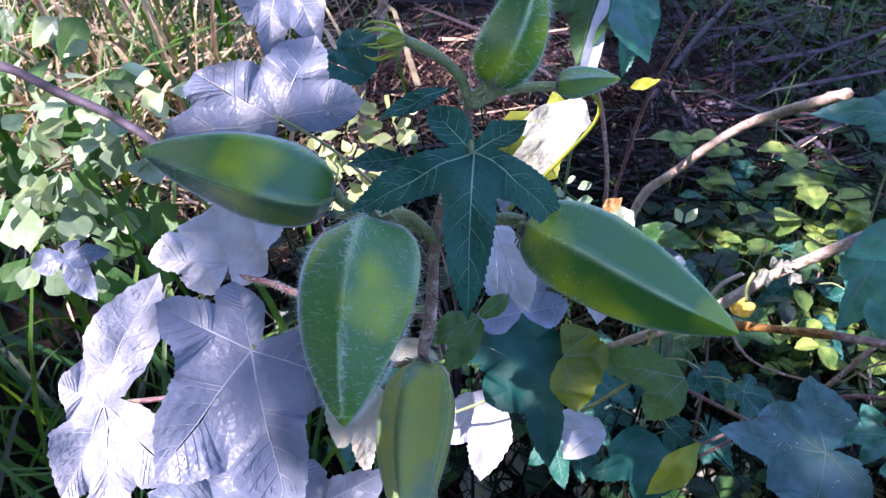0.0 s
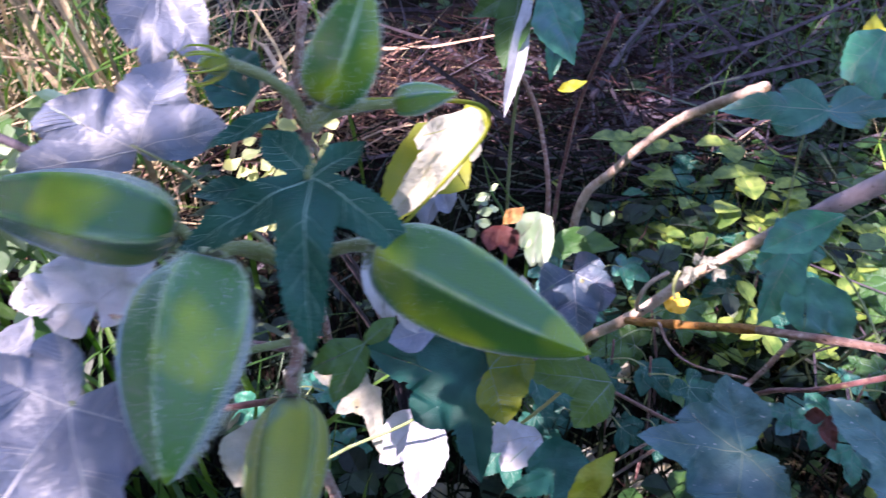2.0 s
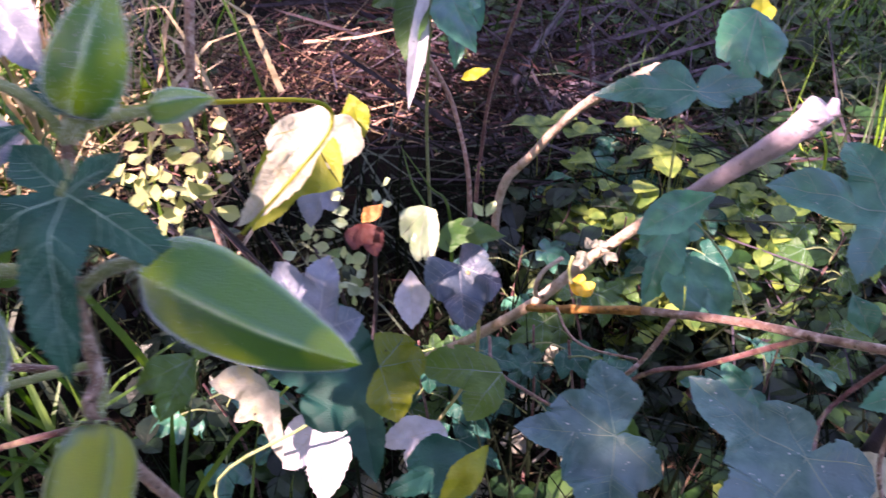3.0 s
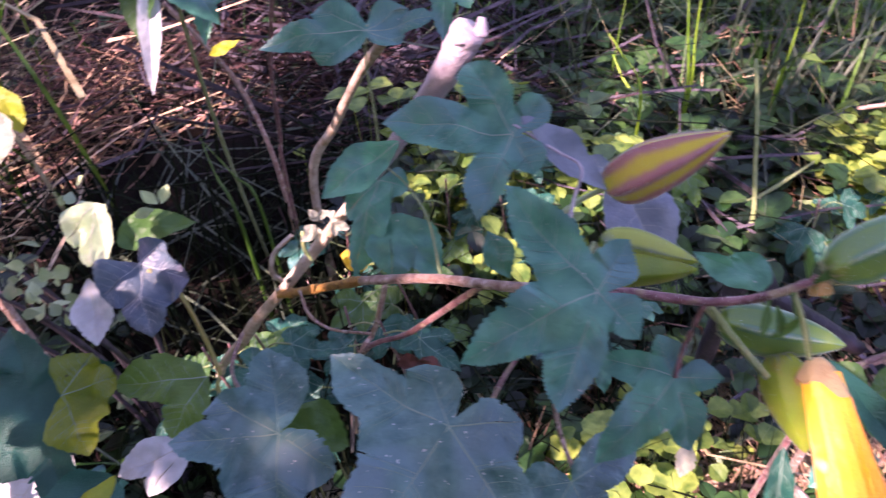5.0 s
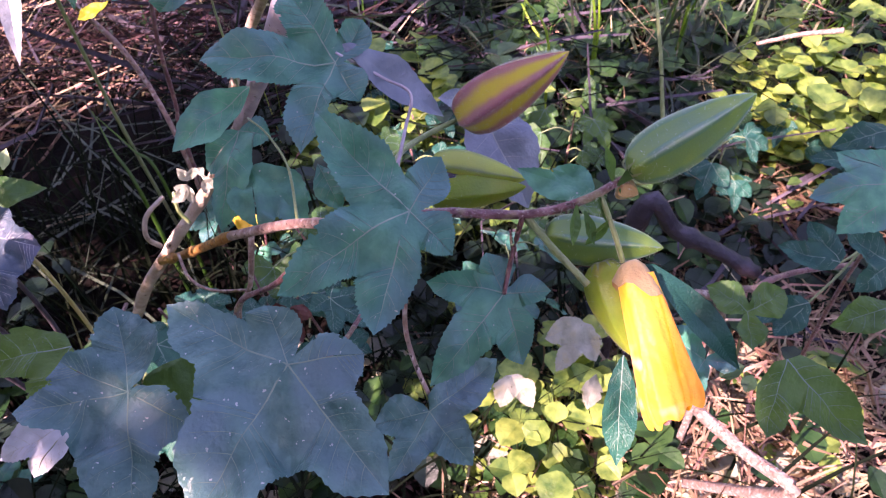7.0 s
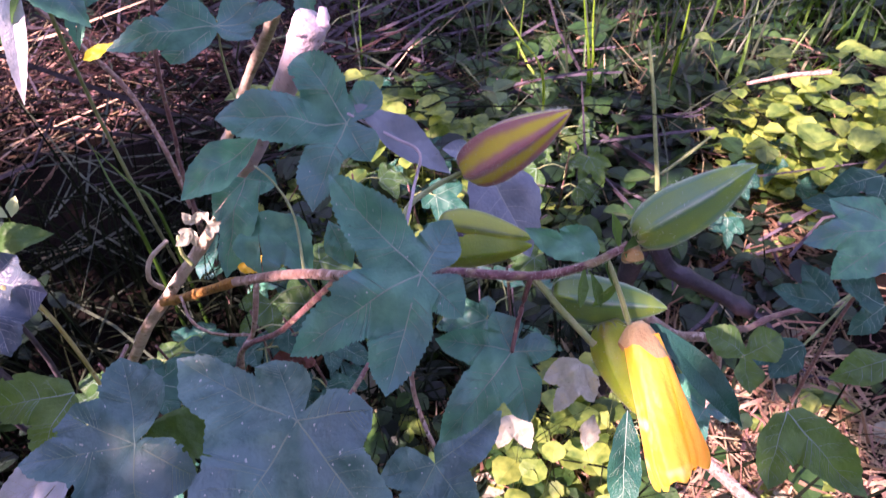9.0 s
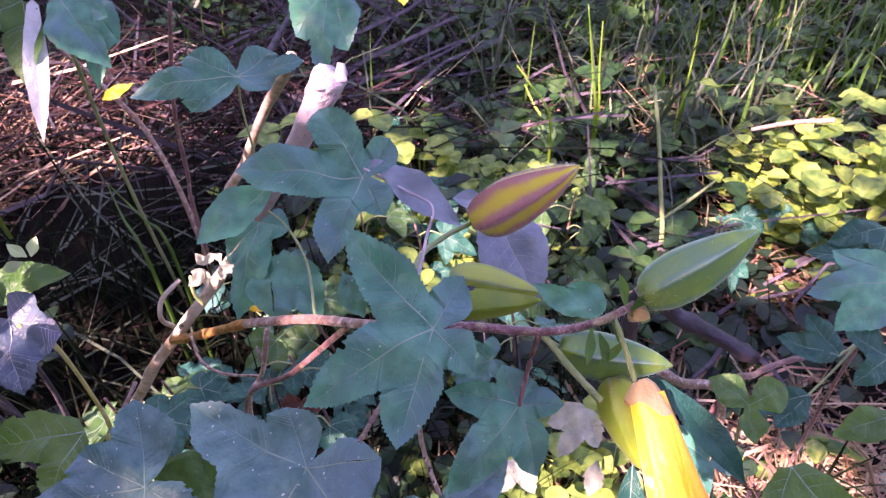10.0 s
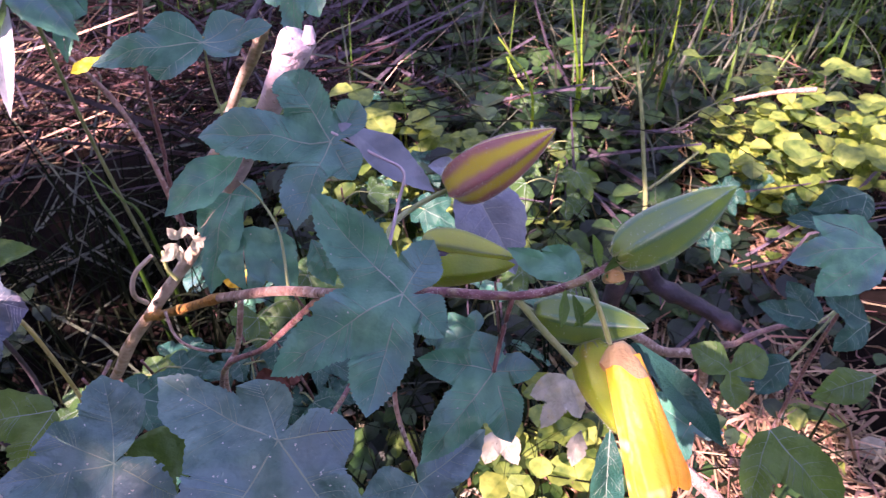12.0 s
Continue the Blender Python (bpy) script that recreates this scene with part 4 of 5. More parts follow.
pod(flowering, (0.402, 0.114, 0.766), (0.400, 0.085, 0.741), 0.0088, M_CALYX, 250, 0.0016, depth=0.08, turn=0.5, label="green calyx beside the flower", name="flower_calyx", widest=0.5, seed=12)
pod(flowering, (0.406, 0.118, 0.800), (0.412, 0.113, 0.798), 0.0040, M_BUDTIP, 60, 0.0015, label="tiny orange bud with green bracts", name="bud", seed=13)
# Solid dark tube drawn where the split is only in shade.
tube("pod_slit", flowering, [(0.3623, 0.1784, 0.7769), (0.3675, 0.1730, 0.7777), (0.3751, 0.1676, 0.7762), (0.3844, 0.1629, 0.7737)], 0.0026, 0.0006, M_DARKWOOD, "dark tube standing for the shaded opening of the split pod")
for i, (q, toward) in enumerate([((0.269, 0.398, 0.639), (-0.3, 0.1, 0.7)), ((0.275, 0.398, 0.642), (0.3, -0.3, 0.5)), ((0.265, 0.395, 0.634), (-0.6, -0.2, -0.1)), ((0.276, 0.385, 0.645), (0.5, 0.1, -0.5)), ((0.263, 0.399, 0.637), (0.1, -0.4, -0.7))]):
    leaf(flowering, q, toward, (0, -0.7, 0.5), [(0, 0.015, 0.0045), (50, 0.010, 0.003)], M_PALE, None, seed=90 + i, name="husk", wave=0.003, droop=-12)
tube("stalk", flowering, [(0.413, 0.254, 0.736), (0.391, 0.246, 0.740), (0.367, 0.225, 0.753), (0.350, 0.192, 0.771)], 0.0014, 0.0016, M_STEMGREEN)
tube("stalk", flowering, [(0.379, 0.134, 0.785), (0.384, 0.121, 0.776), (0.391, 0.107, 0.766)], 0.0013, 0.0015, M_STEMGREEN)
tube("stalk", flowering, [(0.391, 0.136, 0.766), (0.384, 0.136, 0.775), (0.379, 0.135, 0.783)], 0.0013, 0.0013, M_STEMGREEN)
tube("stalk", flowering, [(0.363, 0.187, 0.773), (0.354, 0.178, 0.775), (0.347, 0.169, 0.768)], 0.0014, 0.0014, M_STEMGREEN)
tube("stalk", flowering, [(0.400, 0.120, 0.799), (0.400, 0.110, 0.790), (0.402, 0.103, 0.777)], 0.001, 0.001, M_STEMGREEN)
for i, (q, toward) in enumerate([((0.392, 0.117, 0.796), (0.1, -0.3, -0.6)), ((0.398, 0.118, 0.799), (0.3, -0.2, -0.7)), ((0.400, 0.111, 0.793), (-0.3, 0.1, -0.5)), ((0.390, 0.119, 0.798), (-0.2, -0.3, -0.5)), ((0.404, 0.116, 0.803), (0.5, -0.1, 0.6)), ((0.404, 0.115, 0.802), (0.6, 0.0, -0.5)), ((0.404, 0.118, 0.803), (-0.1, 0.3, 0.8))]):
    leaf(flowering, q, toward, (0, -0.6, 0.6), [(0, 0.015, 0.0022)], M_GREEN, None, seed=60 + i, name="bract", teeth=1, tooth=0, wave=0.0008)


def flower(parent, base, tip, r0, r1):
    """A wilted corolla: five furled petals, wrapped over one another, that hang from a papery calyx with a slanting mouth."""
    base, tip = Vector(base), Vector(tip)
    z = (tip - base).normalized()
    x = z.cross(Vector((0.2, 1, 0.1))).normalized()
    m = Matrix((x, z.cross(x), z)).transposed().to_4x4()
    m.translation = base
    length = (tip - base).length
    v, f = [], []
    n = 24
    for i in range(9):
        s = i / 8
        for j in range(n):
            a = 2 * math.pi * j / n
            r = r0 * (0.25 + 0.95 * s ** 0.55) * (1 + 0.05 * math.sin(5 * a + 2 * s))
            v.append(Vector((r * math.cos(a), 0.8 * r * math.sin(a), -0.006 + (0.013 + 0.006 * math.cos(a) + 0.0015 * math.sin(5 * a)) * s)))
        if i:
            b = (i - 1) * n
            f += [(b + j, b + (j + 1) % n, b + n + (j + 1) % n, b + n + j) for j in range(n)]
    f.append(tuple(range(n))[::-1])
    ob = part("flower", mesh_of("flower", v, f, M_BUD), parent, m, "wilted yellow flower hanging from a brownish calyx")
    for k in range(5):
        v, f = [], []
        nu, nw = 32, 26
        for i in range(nu + 1):
            s = i / nu
            for j in range(nw + 1):
                q = 2 * j / nw - 1
                a = 2 * math.pi * k / 5 + q * 0.92 + 0.55 * s
                rim = 1 - 0.05 * math.cos(a - 0.4) - 0.05 * q * q + 0.02 * math.sin(7 * q + 2 * k)
                swell = r0 + (r1 - r0) * (1.15 * s - 0.15 * s ** 3)
                folds = 0.10 * math.sin(3 * a + k) + 0.05 * math.sin(7 * a + 4 * s + k) + 0.025 * math.sin(17 * a + k)
                r = swell * (0.90 + 0.05 * q + folds * s)
                curl = 0.0016 * max(0.0, (s - 0.86) / 0.14) ** 2
                v.append(Vector(((r - curl) * math.cos(a), 0.74 * (r - curl) * math.sin(a), s * length * rim)))
        for i in range(nu):
            for j in range(nw):
                b = i * (nw + 1) + j
                f.append((b, b + 1, b + nw + 2, b + nw + 1))
        part("petal", mesh_of("petal", v, f, M_PETAL), ob, None)


M_BUD = material("brownish_calyx", [(0.23, 0.15, 0.07), (0.35, 0.26, 0.13)], 80, 0.6, 0.4, 500, 0.1, 0.2, 0.1)
flower(flowering, (0.406, 0.099, 0.771), (0.397, 0.056, 0.743), 0.0075, 0.0125)

rambler = thing("young_plant", (0.98, 0.25, 0.0), "young plant with dull blue-green lobed leaves in shade", "plant", "young plants")
tube("stem", rambler, [(0.98, 0.25, -0.02), (0.900, 0.230, 0.30), (0.850, 0.210, 0.462)], 0.003, 0.0018, M_STEMRED)
leaf(rambler, (0.842, 0.225, 0.539), (-0.795, 0.597, 0.112), (-0.210, -0.443, 0.871), [(-0.0, 0.073, 0.0155), (-26.1, 0.047, 0.0135)], M_STAR, M_VEIN, seed=140)
tube("petiole", rambler, [(0.842, 0.225, 0.539), (0.846, 0.218, 0.490), (0.850, 0.210, 0.462)], 0.0011, 0.0013, M_STEMGREEN)
leaf(rambler, (0.855, 0.249, 0.563), (-0.958, 0.272, -0.092), (-0.210, -0.443, 0.871), [(-0.0, 0.0563, 0.0137), (-54.1, 0.0373, 0.0107)], M_STAR, M_VEIN, seed=141)
tube("petiole", rambler, [(0.855, 0.249, 0.563), (0.852, 0.229, 0.502), (0.850, 0.210, 0.462)], 0.0011, 0.0013, M_STEMGREEN)
leaf(rambler, (0.768, 0.191, 0.484), (-0.721, 0.672, 0.168), (-0.210, -0.443, 0.871), [(0.0, 0.0548, 0.0152), (43.9, 0.0461, 0.013)], M_STAR, M_VEIN, seed=142)
tube("petiole", rambler, [(0.768, 0.191, 0.484), (0.809, 0.201, 0.463), (0.850, 0.210, 0.462)], 0.0011, 0.0013, M_STEMGREEN)
leaf(rambler, (0.730, 0.180, 0.461), (-0.961, 0.255, -0.102), (-0.210, -0.443, 0.871), [(0.0, 0.0569, 0.012), (-29.2, 0.0444, 0.0125)], M_STAR, M_VEIN, seed=143)
tube("petiole", rambler, [(0.730, 0.180, 0.461), (0.790, 0.195, 0.451), (0.850, 0.210, 0.462)], 0.0011, 0.0013, M_STEMGREEN)
leaf(rambler, (0.812, 0.170, 0.482), (-0.508, 0.811, 0.290), (-0.210, -0.443, 0.871), [(-0.0, 0.0488, 0.0167), (-68.6, 0.045, 0.0135)], M_STAR, M_VEIN, seed=144)
tube("petiole", rambler, [(0.812, 0.170, 0.482), (0.831, 0.190, 0.462), (0.850, 0.210, 0.462)], 0.0011, 0.0013, M_STEMGREEN)

# ---- twigs and dead branches ----
def branch(points, r0, r1, mat, label, name="dead_branch", knots=0.15):
    o = Vector(points[0])
    v, f = tube_data(points, r0, r1, 7, 6, 0.08, knots, 3)
    return tagged(part(name, mesh_of(name, [q - o for q in v], f, mat), None, Matrix.Translation(o)), label, "branch", "dead branches")


branch([(0.315, 0.876, -0.020), (0.315, 0.876, 0.297), (0.359, 0.853, 0.405), (0.391, 0.783, 0.520), (0.403, 0.713, 0.591), (0.403, 0.655, 0.639), (0.402, 0.605, 0.680)], 0.0075, 0.006, M_WHITESTICK, "long bleached stick leaning over the litter")
branch([(0.268, 0.886, -0.020), (0.268, 0.886, 0.302), (0.250, 0.923, 0.443), (0.214, 0.929, 0.534), (0.181, 0.944, 0.591)], 0.0042, 0.003, M_STEMPINK, "thin grey twig standing in litter")
branch([(0.274, 0.863, -0.020), (0.274, 0.863, 0.326), (0.282, 0.875, 0.399), (0.292, 0.870, 0.514), (0.323, 0.852, 0.655)], 0.0034, 0.0026, M_STEMRED, "thin brown upright twig")
branch([(-0.103, 0.727, -0.020), (-0.103, 0.727, 0.564), (-0.084, 0.735, 0.646), (-0.065, 0.744, 0.729)], 0.006, 0.005, M_STEMPINK, "pinkish upright dry stalk beside litter")
branch([(0.451, 1.325, 0.250), (0.567, 1.490, 0.281), (0.729, 1.714, 0.301), (0.901, 1.952, 0.336)], 0.008, 0.005, M_TWIG, "grey dead twig lying on litter")
branch([(1.282, 0.738, 0.262), (1.305, 0.713, 0.278), (1.320, 0.682, 0.299), (1.342, 0.626, 0.329)], 0.0035, 0.0045, M_STEMPINK, "weathered stick on the ground")
branch([(-0.75, 0.95, -0.02), (-0.8, 0.9, 0.3), (-0.526, 0.680, 0.661), (-0.381, 0.617, 0.666), (-0.294, 0.559, 0.663), (-0.235, 0.503, 0.661)], 0.006, 0.004, M_TWIG, "bare grey stem slanting through the bush")
branch([(0.673, 0.199, 0.280), (0.677, 0.131, 0.293), (0.675, 0.080, 0.305), (0.72, 0.22, 0.0)], 0.007, 0.006, M_STEMPINK, "pale stick in the sun")
branch([(0.563, 0.234, 0.547), (0.610, 0.230, 0.493), (0.685, 0.222, 0.404), (0.729, 0.229, -0.020)], 0.0042, 0.0048, M_STEMPINK, "pinkish dry stem among ground leaves")
branch([(0.699, 0.241, -0.020), (0.708, 0.243, 0.376), (0.795, 0.266, 0.350), (0.870, 0.270, 0.330), (0.982, 0.264, 0.289)], 0.0042, 0.0032, M_STEMRED, "thin olive-brown stem among ground leaves")

branch([(0.711, 0.389, -0.020), (0.714, 0.387, 0.398), (0.746, 0.356, 0.383), (0.787, 0.325, 0.358), (0.827, 0.291, 0.330)], 0.012, 0.009, M_DARKWOOD, "thick dark purplish fallen branch", knots=0.25)

def fallen(base, toward, normal, lobes, seed):
    ob = thing("fallen_leaf", base, "pale cream fallen leaf lying on straw", "leaf", "fallen leaves")
    leaf(ob, base, toward, normal, lobes, M_PALE, M_VEINBROWN, seed=seed, name="blade", wave=0.004, holes=0.02)


fallen((0.557, 0.276, 0.425), (-0.785, -0.456, -0.421), (-0.210, -0.443, 0.871), [(0, 0.0544, 0.0196), (41.4, 0.0411, 0.0123), (-42.7, 0.0379, 0.0114)], 120)
fallen((0.559, 0.248, 0.371), (-0.637, -0.614, -0.466), (-0.210, -0.443, 0.871), [(-0, 0.0362, 0.0152)], 121)
fallen((0.478, 0.277, 0.390), (-0.683, -0.572, -0.455), (-0.210, -0.443, 0.871), [(0, 0.0332, 0.0133), (-54.2, 0.0374, 0.0127)], 122)

# ---- hanging leaf of a neighbouring sapling ----
sapling = thing("sapling", (0.22, 0.95, 0.0), "thin sapling with drooping lobed leaves", "plant")
tube("stem", sapling, [(0.22, 0.95, -0.02), (0.2, 0.9, 0.4), (0.203, 0.830, 0.724), (0.199, 0.851, 0.769)], 0.003, 0.0018, M_STEMGREEN)
leaf(sapling, (0.190, 0.794, 0.706), (-0.228, -0.740, -0.633), (0.202, -0.672, 0.712), [(-0, 0.1426, 0.0115)], M_WHITE, None, seed=70, label="pale folded half of a drooping leaf", fold=0.4)
leaf(sapling, (0.181, 0.800, 0.704), (-0.275, -0.669, -0.691), (-0.364, -0.592, 0.719), [(-0, 0.0892, 0.0232), (67.7, 0.0616, 0.0185)], M_GREEN, M_VEIN, seed=71)
leaf(sapling, (0.212, 0.805, 0.706), (0.263, -0.793, -0.549), (-0.073, -0.584, 0.808), [(0, 0.094, 0.0329), (-35.5, 0.055, 0.0192)], M_LEAF, M_VEIN, seed=72)
leaf(sapling, (0.239, 0.843, 0.681), (-0.169, -0.812, -0.559), (-0.246, -0.515, 0.822), [(0, 0.1062, 0.0297), (-23.5, 0.067, 0.0194), (31.6, 0.0503, 0.0176)], M_LEAF, None, seed=73)
leaf(sapling, (0.256, 0.730, 0.626), (-0.957, -0.007, -0.291), (-0.246, -0.515, 0.822), [(0, 0.0363, 0.008)], M_YELLOWLEAF, None, seed=74)
leaf(sapling, (0.559, 0.703, 0.706), (-0.227, -0.780, -0.582), (-0.033, -0.592, 0.806), [(0, 0.0457, 0.0205)], M_YELLOWLEAF, None, seed=77, label="small yellow leaf")
leaf(sapling, (0.414, 0.489, 0.790), (-0.433, -0.700, -0.568), (-0.246, -0.515, 0.822), [(-0, 0.0762, 0.0251), (-22.5, 0.0571, 0.0166), (25.4, 0.0468, 0.0164)], M_LEAF, M_VEIN, seed=75)

# ---- oval-leaved bush ----
def bush(base, centres, count, size, label, seed, mat):
    ob = thing("bush", base, label, "bush", "oval-leaved bushes")
    rng = random.Random(seed)
    for c, r, n in centres:
        c = Vector(c)
        tube("stem", ob, [Vector(base) + Vector((0, 0, -0.02)), (Vector(base) + c) / 2 + Vector((0.03, 0.02, 0.02)), c], 0.004, 0.0015, M_TWIG)
        for _ in range(n):
            d = Vector((rng.gauss(0, 1), rng.gauss(0, 1), rng.gauss(0, 1))).normalized() * r * rng.random() ** 0.4
            l = size * rng.uniform(0.7, 1.3)
            t = (d + Vector((rng.gauss(0, 0.03), rng.gauss(0, 0.03) - 0.02, rng.gauss(0, 0.03)))).normalized()
            up = (Vector((-0.3, -0.5, 0.7)) + Vector((rng.gauss(0, 0.4), rng.gauss(0, 0.4), 0))).normalized()
            leaf(ob, c + d, t, (up - t * up.dot(t)).normalized(), [(0, l, l * 0.31)], mat, None, droop=4, teeth=1, tooth=0, wave=0.0006, fold=0.15, seed=rng.randrange(999), shape=(0.6, 0.5), blunt=0.9)
    return ob


bush((-0.62, 0.95, 0.0), [((-0.482, 0.694, 0.602), 0.09, 26), ((-0.435, 0.649, 0.554), 0.08, 24), ((-0.392, 0.716, 0.597), 0.07, 18), ((-0.470, 0.619, 0.552), 0.07, 20), ((-0.431, 0.588, 0.518), 0.06, 14)], 90, 0.040, "sunlit bush with small oval green leaves", 5, M_BUSH)

bush((-0.66, 1.0, 0.0), [((-0.531, 0.782, 0.522), 0.10, 26), ((-0.445, 0.730, 0.494), 0.08, 14), ((-0.542, 0.689, 0.451), 0.09, 16), ((-0.420, 0.641, 0.473), 0.07, 10)], 90, 0.058, "bush with larger dark green leaves", 8, M_GREEN)

bush((0.02, 0.62, 0.0), [((-0.089, 0.554, 0.657), 0.035, 22), ((-0.064, 0.536, 0.637), 0.035, 20), ((-0.104, 0.516, 0.645), 0.03, 16), ((-0.048, 0.564, 0.667), 0.025, 12)], 40, 0.02, "small plant with tiny bright yellow-green leaflets", 6, M_CLOVERLEAF)

bush((0.0, 0.6, 0.0), [((0.044, 0.452, 0.626), 0.022, 16), ((0.060, 0.431, 0.610), 0.022, 16), ((0.099, 0.473, 0.659), 0.010, 5)], 40, 0.014, "small feathery plant with tiny pale leaflets", 9, M_BUSH)

# ---- young mallow plants between the larger ones ----
def seedling(x, y, height, count, size, seed, mat):
    rng = random.Random(seed)
    foot = Vector((x, y, 0))
    ob = thing("seedling", foot, "young lobed-leaf plant in the undergrowth", "plant", "young plants")
    top = foot + Vector((rng.gauss(0, 0.03), rng.gauss(0, 0.03), height))
    tube("stem", ob, [foot + Vector((0, 0, -0.02)), (foot + top) / 2 + Vector((0.012, 0.01, 0)), top], 0.0028, 0.0015, M_STEMRED)
    for i in range(count):
        a = i * 2.4 + rng.uniform(-0.4, 0.4)
        z = height * (0.45 + 0.55 * i / count)
        out = Vector((math.cos(a), math.sin(a), 0))
        l = size * rng.uniform(0.7, 1.2)
        node = foot + (top - foot) * (z / height)
        q = node + out * l * rng.uniform(0.5, 1.0) + Vector((0, 0, l * 0.3))
        tube("petiole", ob, [node, (node + q) / 2 + Vector((0, 0, l * 0.15)), q], 0.0012, 0.0009, M_STEMGREEN)
        up = Vector((rng.gauss(-0.1, 0.25), rng.gauss(-0.25, 0.25), 1)).normalized()
        d = (out + Vector((rng.gauss(0, 0.3), rng.gauss(0, 0.3), -0.3))).normalized()
        lobes = [(0, l, l * 0.3), (52, l * 0.75, l * 0.24), (-52, l * 0.75, l * 0.24)]
        if rng.random() < 0.5:
            lobes += [(110, l * 0.45, l * 0.2), (-110, l * 0.45, l * 0.2)]
        leaf(ob, q, d, (up - d * up.dot(d)).normalized(), lobes, mat, M_VEIN, droop=3, seed=seed * 31 + i, teeth=7)


# The last four get the darkest leaf green in place of shade.
for i, (x, y, h) in enumerate([(0.42, 0.62, 0.34), (0.60, 0.74, 0.28), (0.78, 0.60, 0.22), (0.30, 0.80, 0.25), (0.98, 0.86, 0.18), (1.12, 0.58, 0.2), (0.12, 0.62, 0.3), (-0.12, 0.55, 0.3), (0.52, 0.92, 0.22), (1.3, 0.62, 0.16), (0.75, 0.92, 0.2), (0.62, 0.48, 0.3), (0.50, 0.80, 0.30), (0.68, 0.90, 0.26), (0.88, 0.76, 0.24), (0.46, 1.0, 0.26), (0.92, 1.02, 0.22), (0.62, 1.12, 0.24), (0.20, 0.56, 0.36), (0.28, 0.50, 0.34), (0.14, 0.50, 0.38), (0.36, 0.52, 0.36)]):
    seedling(x, y, h, 6, 0.062, 40 + i, M_STAR if i > 17 else (M_GREEN, M_STAR, M_GREEN, M_LEAF)[i % 4])


# ---- low plants, grass and litter ----
def sticks(count, area, length, radius, tilt, seed, lift=0.0, flat=False, bare=()):
    """Thin broken stalks lying over one another."""
    rng = random.Random(seed)
    verts, faces = [], []
    for _ in range(count):
        cx, cy, rx, ry = area[rng.randrange(len(area))]
        x, y = cx + rng.gauss(0, rx), cy + rng.gauss(0, ry)
        if any(((x - a) / c) ** 2 + ((y - b) / d) ** 2 < rng.uniform(0.5, 1) for a, b, c, d in bare):
            continue
        z = ground_height(x, y) + rng.random() ** 2 * lift + 0.004
        l, a, e = length * rng.uniform(0.4, 1.3), rng.uniform(0, math.pi * 2), abs(rng.gauss(0, tilt))
        d = Vector((math.cos(a) * math.cos(e), math.sin(a) * math.cos(e), math.sin(e)))
        s = d.cross(Vector((0, 0, 1))).normalized()
        u = s.cross(d)
        r = radius * rng.uniform(0.5, 1.4)
        bend = Vector((rng.gauss(0, 0.12), rng.gauss(0, 0.12), rng.gauss(0, 0.06))) * l
        p = [Vector((x, y, z)), Vector((x, y, z)) + d * l * 0.5 + bend, Vector((x, y, z)) + d * l]
        b = len(verts)
        for i, q in enumerate(p):
            k = r * (1 - 0.3 * i)
            for j in range(3):
                g = 2.094 * j
                verts.append(q + s * math.cos(g) * k + u * math.sin(g) * k * (0.4 if flat else 1))
        for i in range(2):
            for j in range(3):
                faces.append((b + 3 * i + j, b + 3 * i + (j + 1) % 3, b + 3 * i + 3 + (j + 1) % 3, b + 3 * i + 3 + j))
        faces += [(b, b + 2, b + 1), (b + 6, b + 7, b + 8)]
    return verts, faces


def blades(count, area, length, width, seed, lean=0.5, bare=()):
    """Arching grass blades, folded along the middle."""
    rng = random.Random(seed)
    verts, faces = [], []
    for _ in range(count):
        cx, cy, rx, ry = area[rng.randrange(len(area))]
        x, y = cx + rng.gauss(0, rx), cy + rng.gauss(0, ry)
        if any(((x - a) / c) ** 2 + ((y - b) / d) ** 2 < 1 for a, b, c, d in bare):
            continue
        l, a = length * rng.uniform(0.4, 1.4), rng.uniform(0, 6.283)
        out = Vector((math.cos(a), math.sin(a), 0))
        side = Vector((-math.sin(a), math.cos(a), 0)) * width * rng.uniform(0.6, 1.4)
        k = lean * rng.uniform(0.2, 1.6)
        b = len(verts)
        q = Vector((x, y, ground_height(x, y) - 0.01))
        steps = 6
        for i in range(steps + 1):
            s = i / steps
            w = (1 - s ** 2) * (0.55 + 0.9 * s * (1 - s)) + 0.02
            verts.extend([q - side * w, q + out * 0.25 * side.length * w, q + side * w])
            e = math.pi / 2 - k * (0.15 + 1.5 * s)
            q = q + (out * math.cos(e) + Vector((0, 0, math.sin(e)))) * l / steps
            if i:
                c = b + 3 * (i - 1)
                faces.extend([(c, c + 1, c + 4, c + 3), (c + 1, c + 2, c + 5, c + 4)])
    return verts, faces


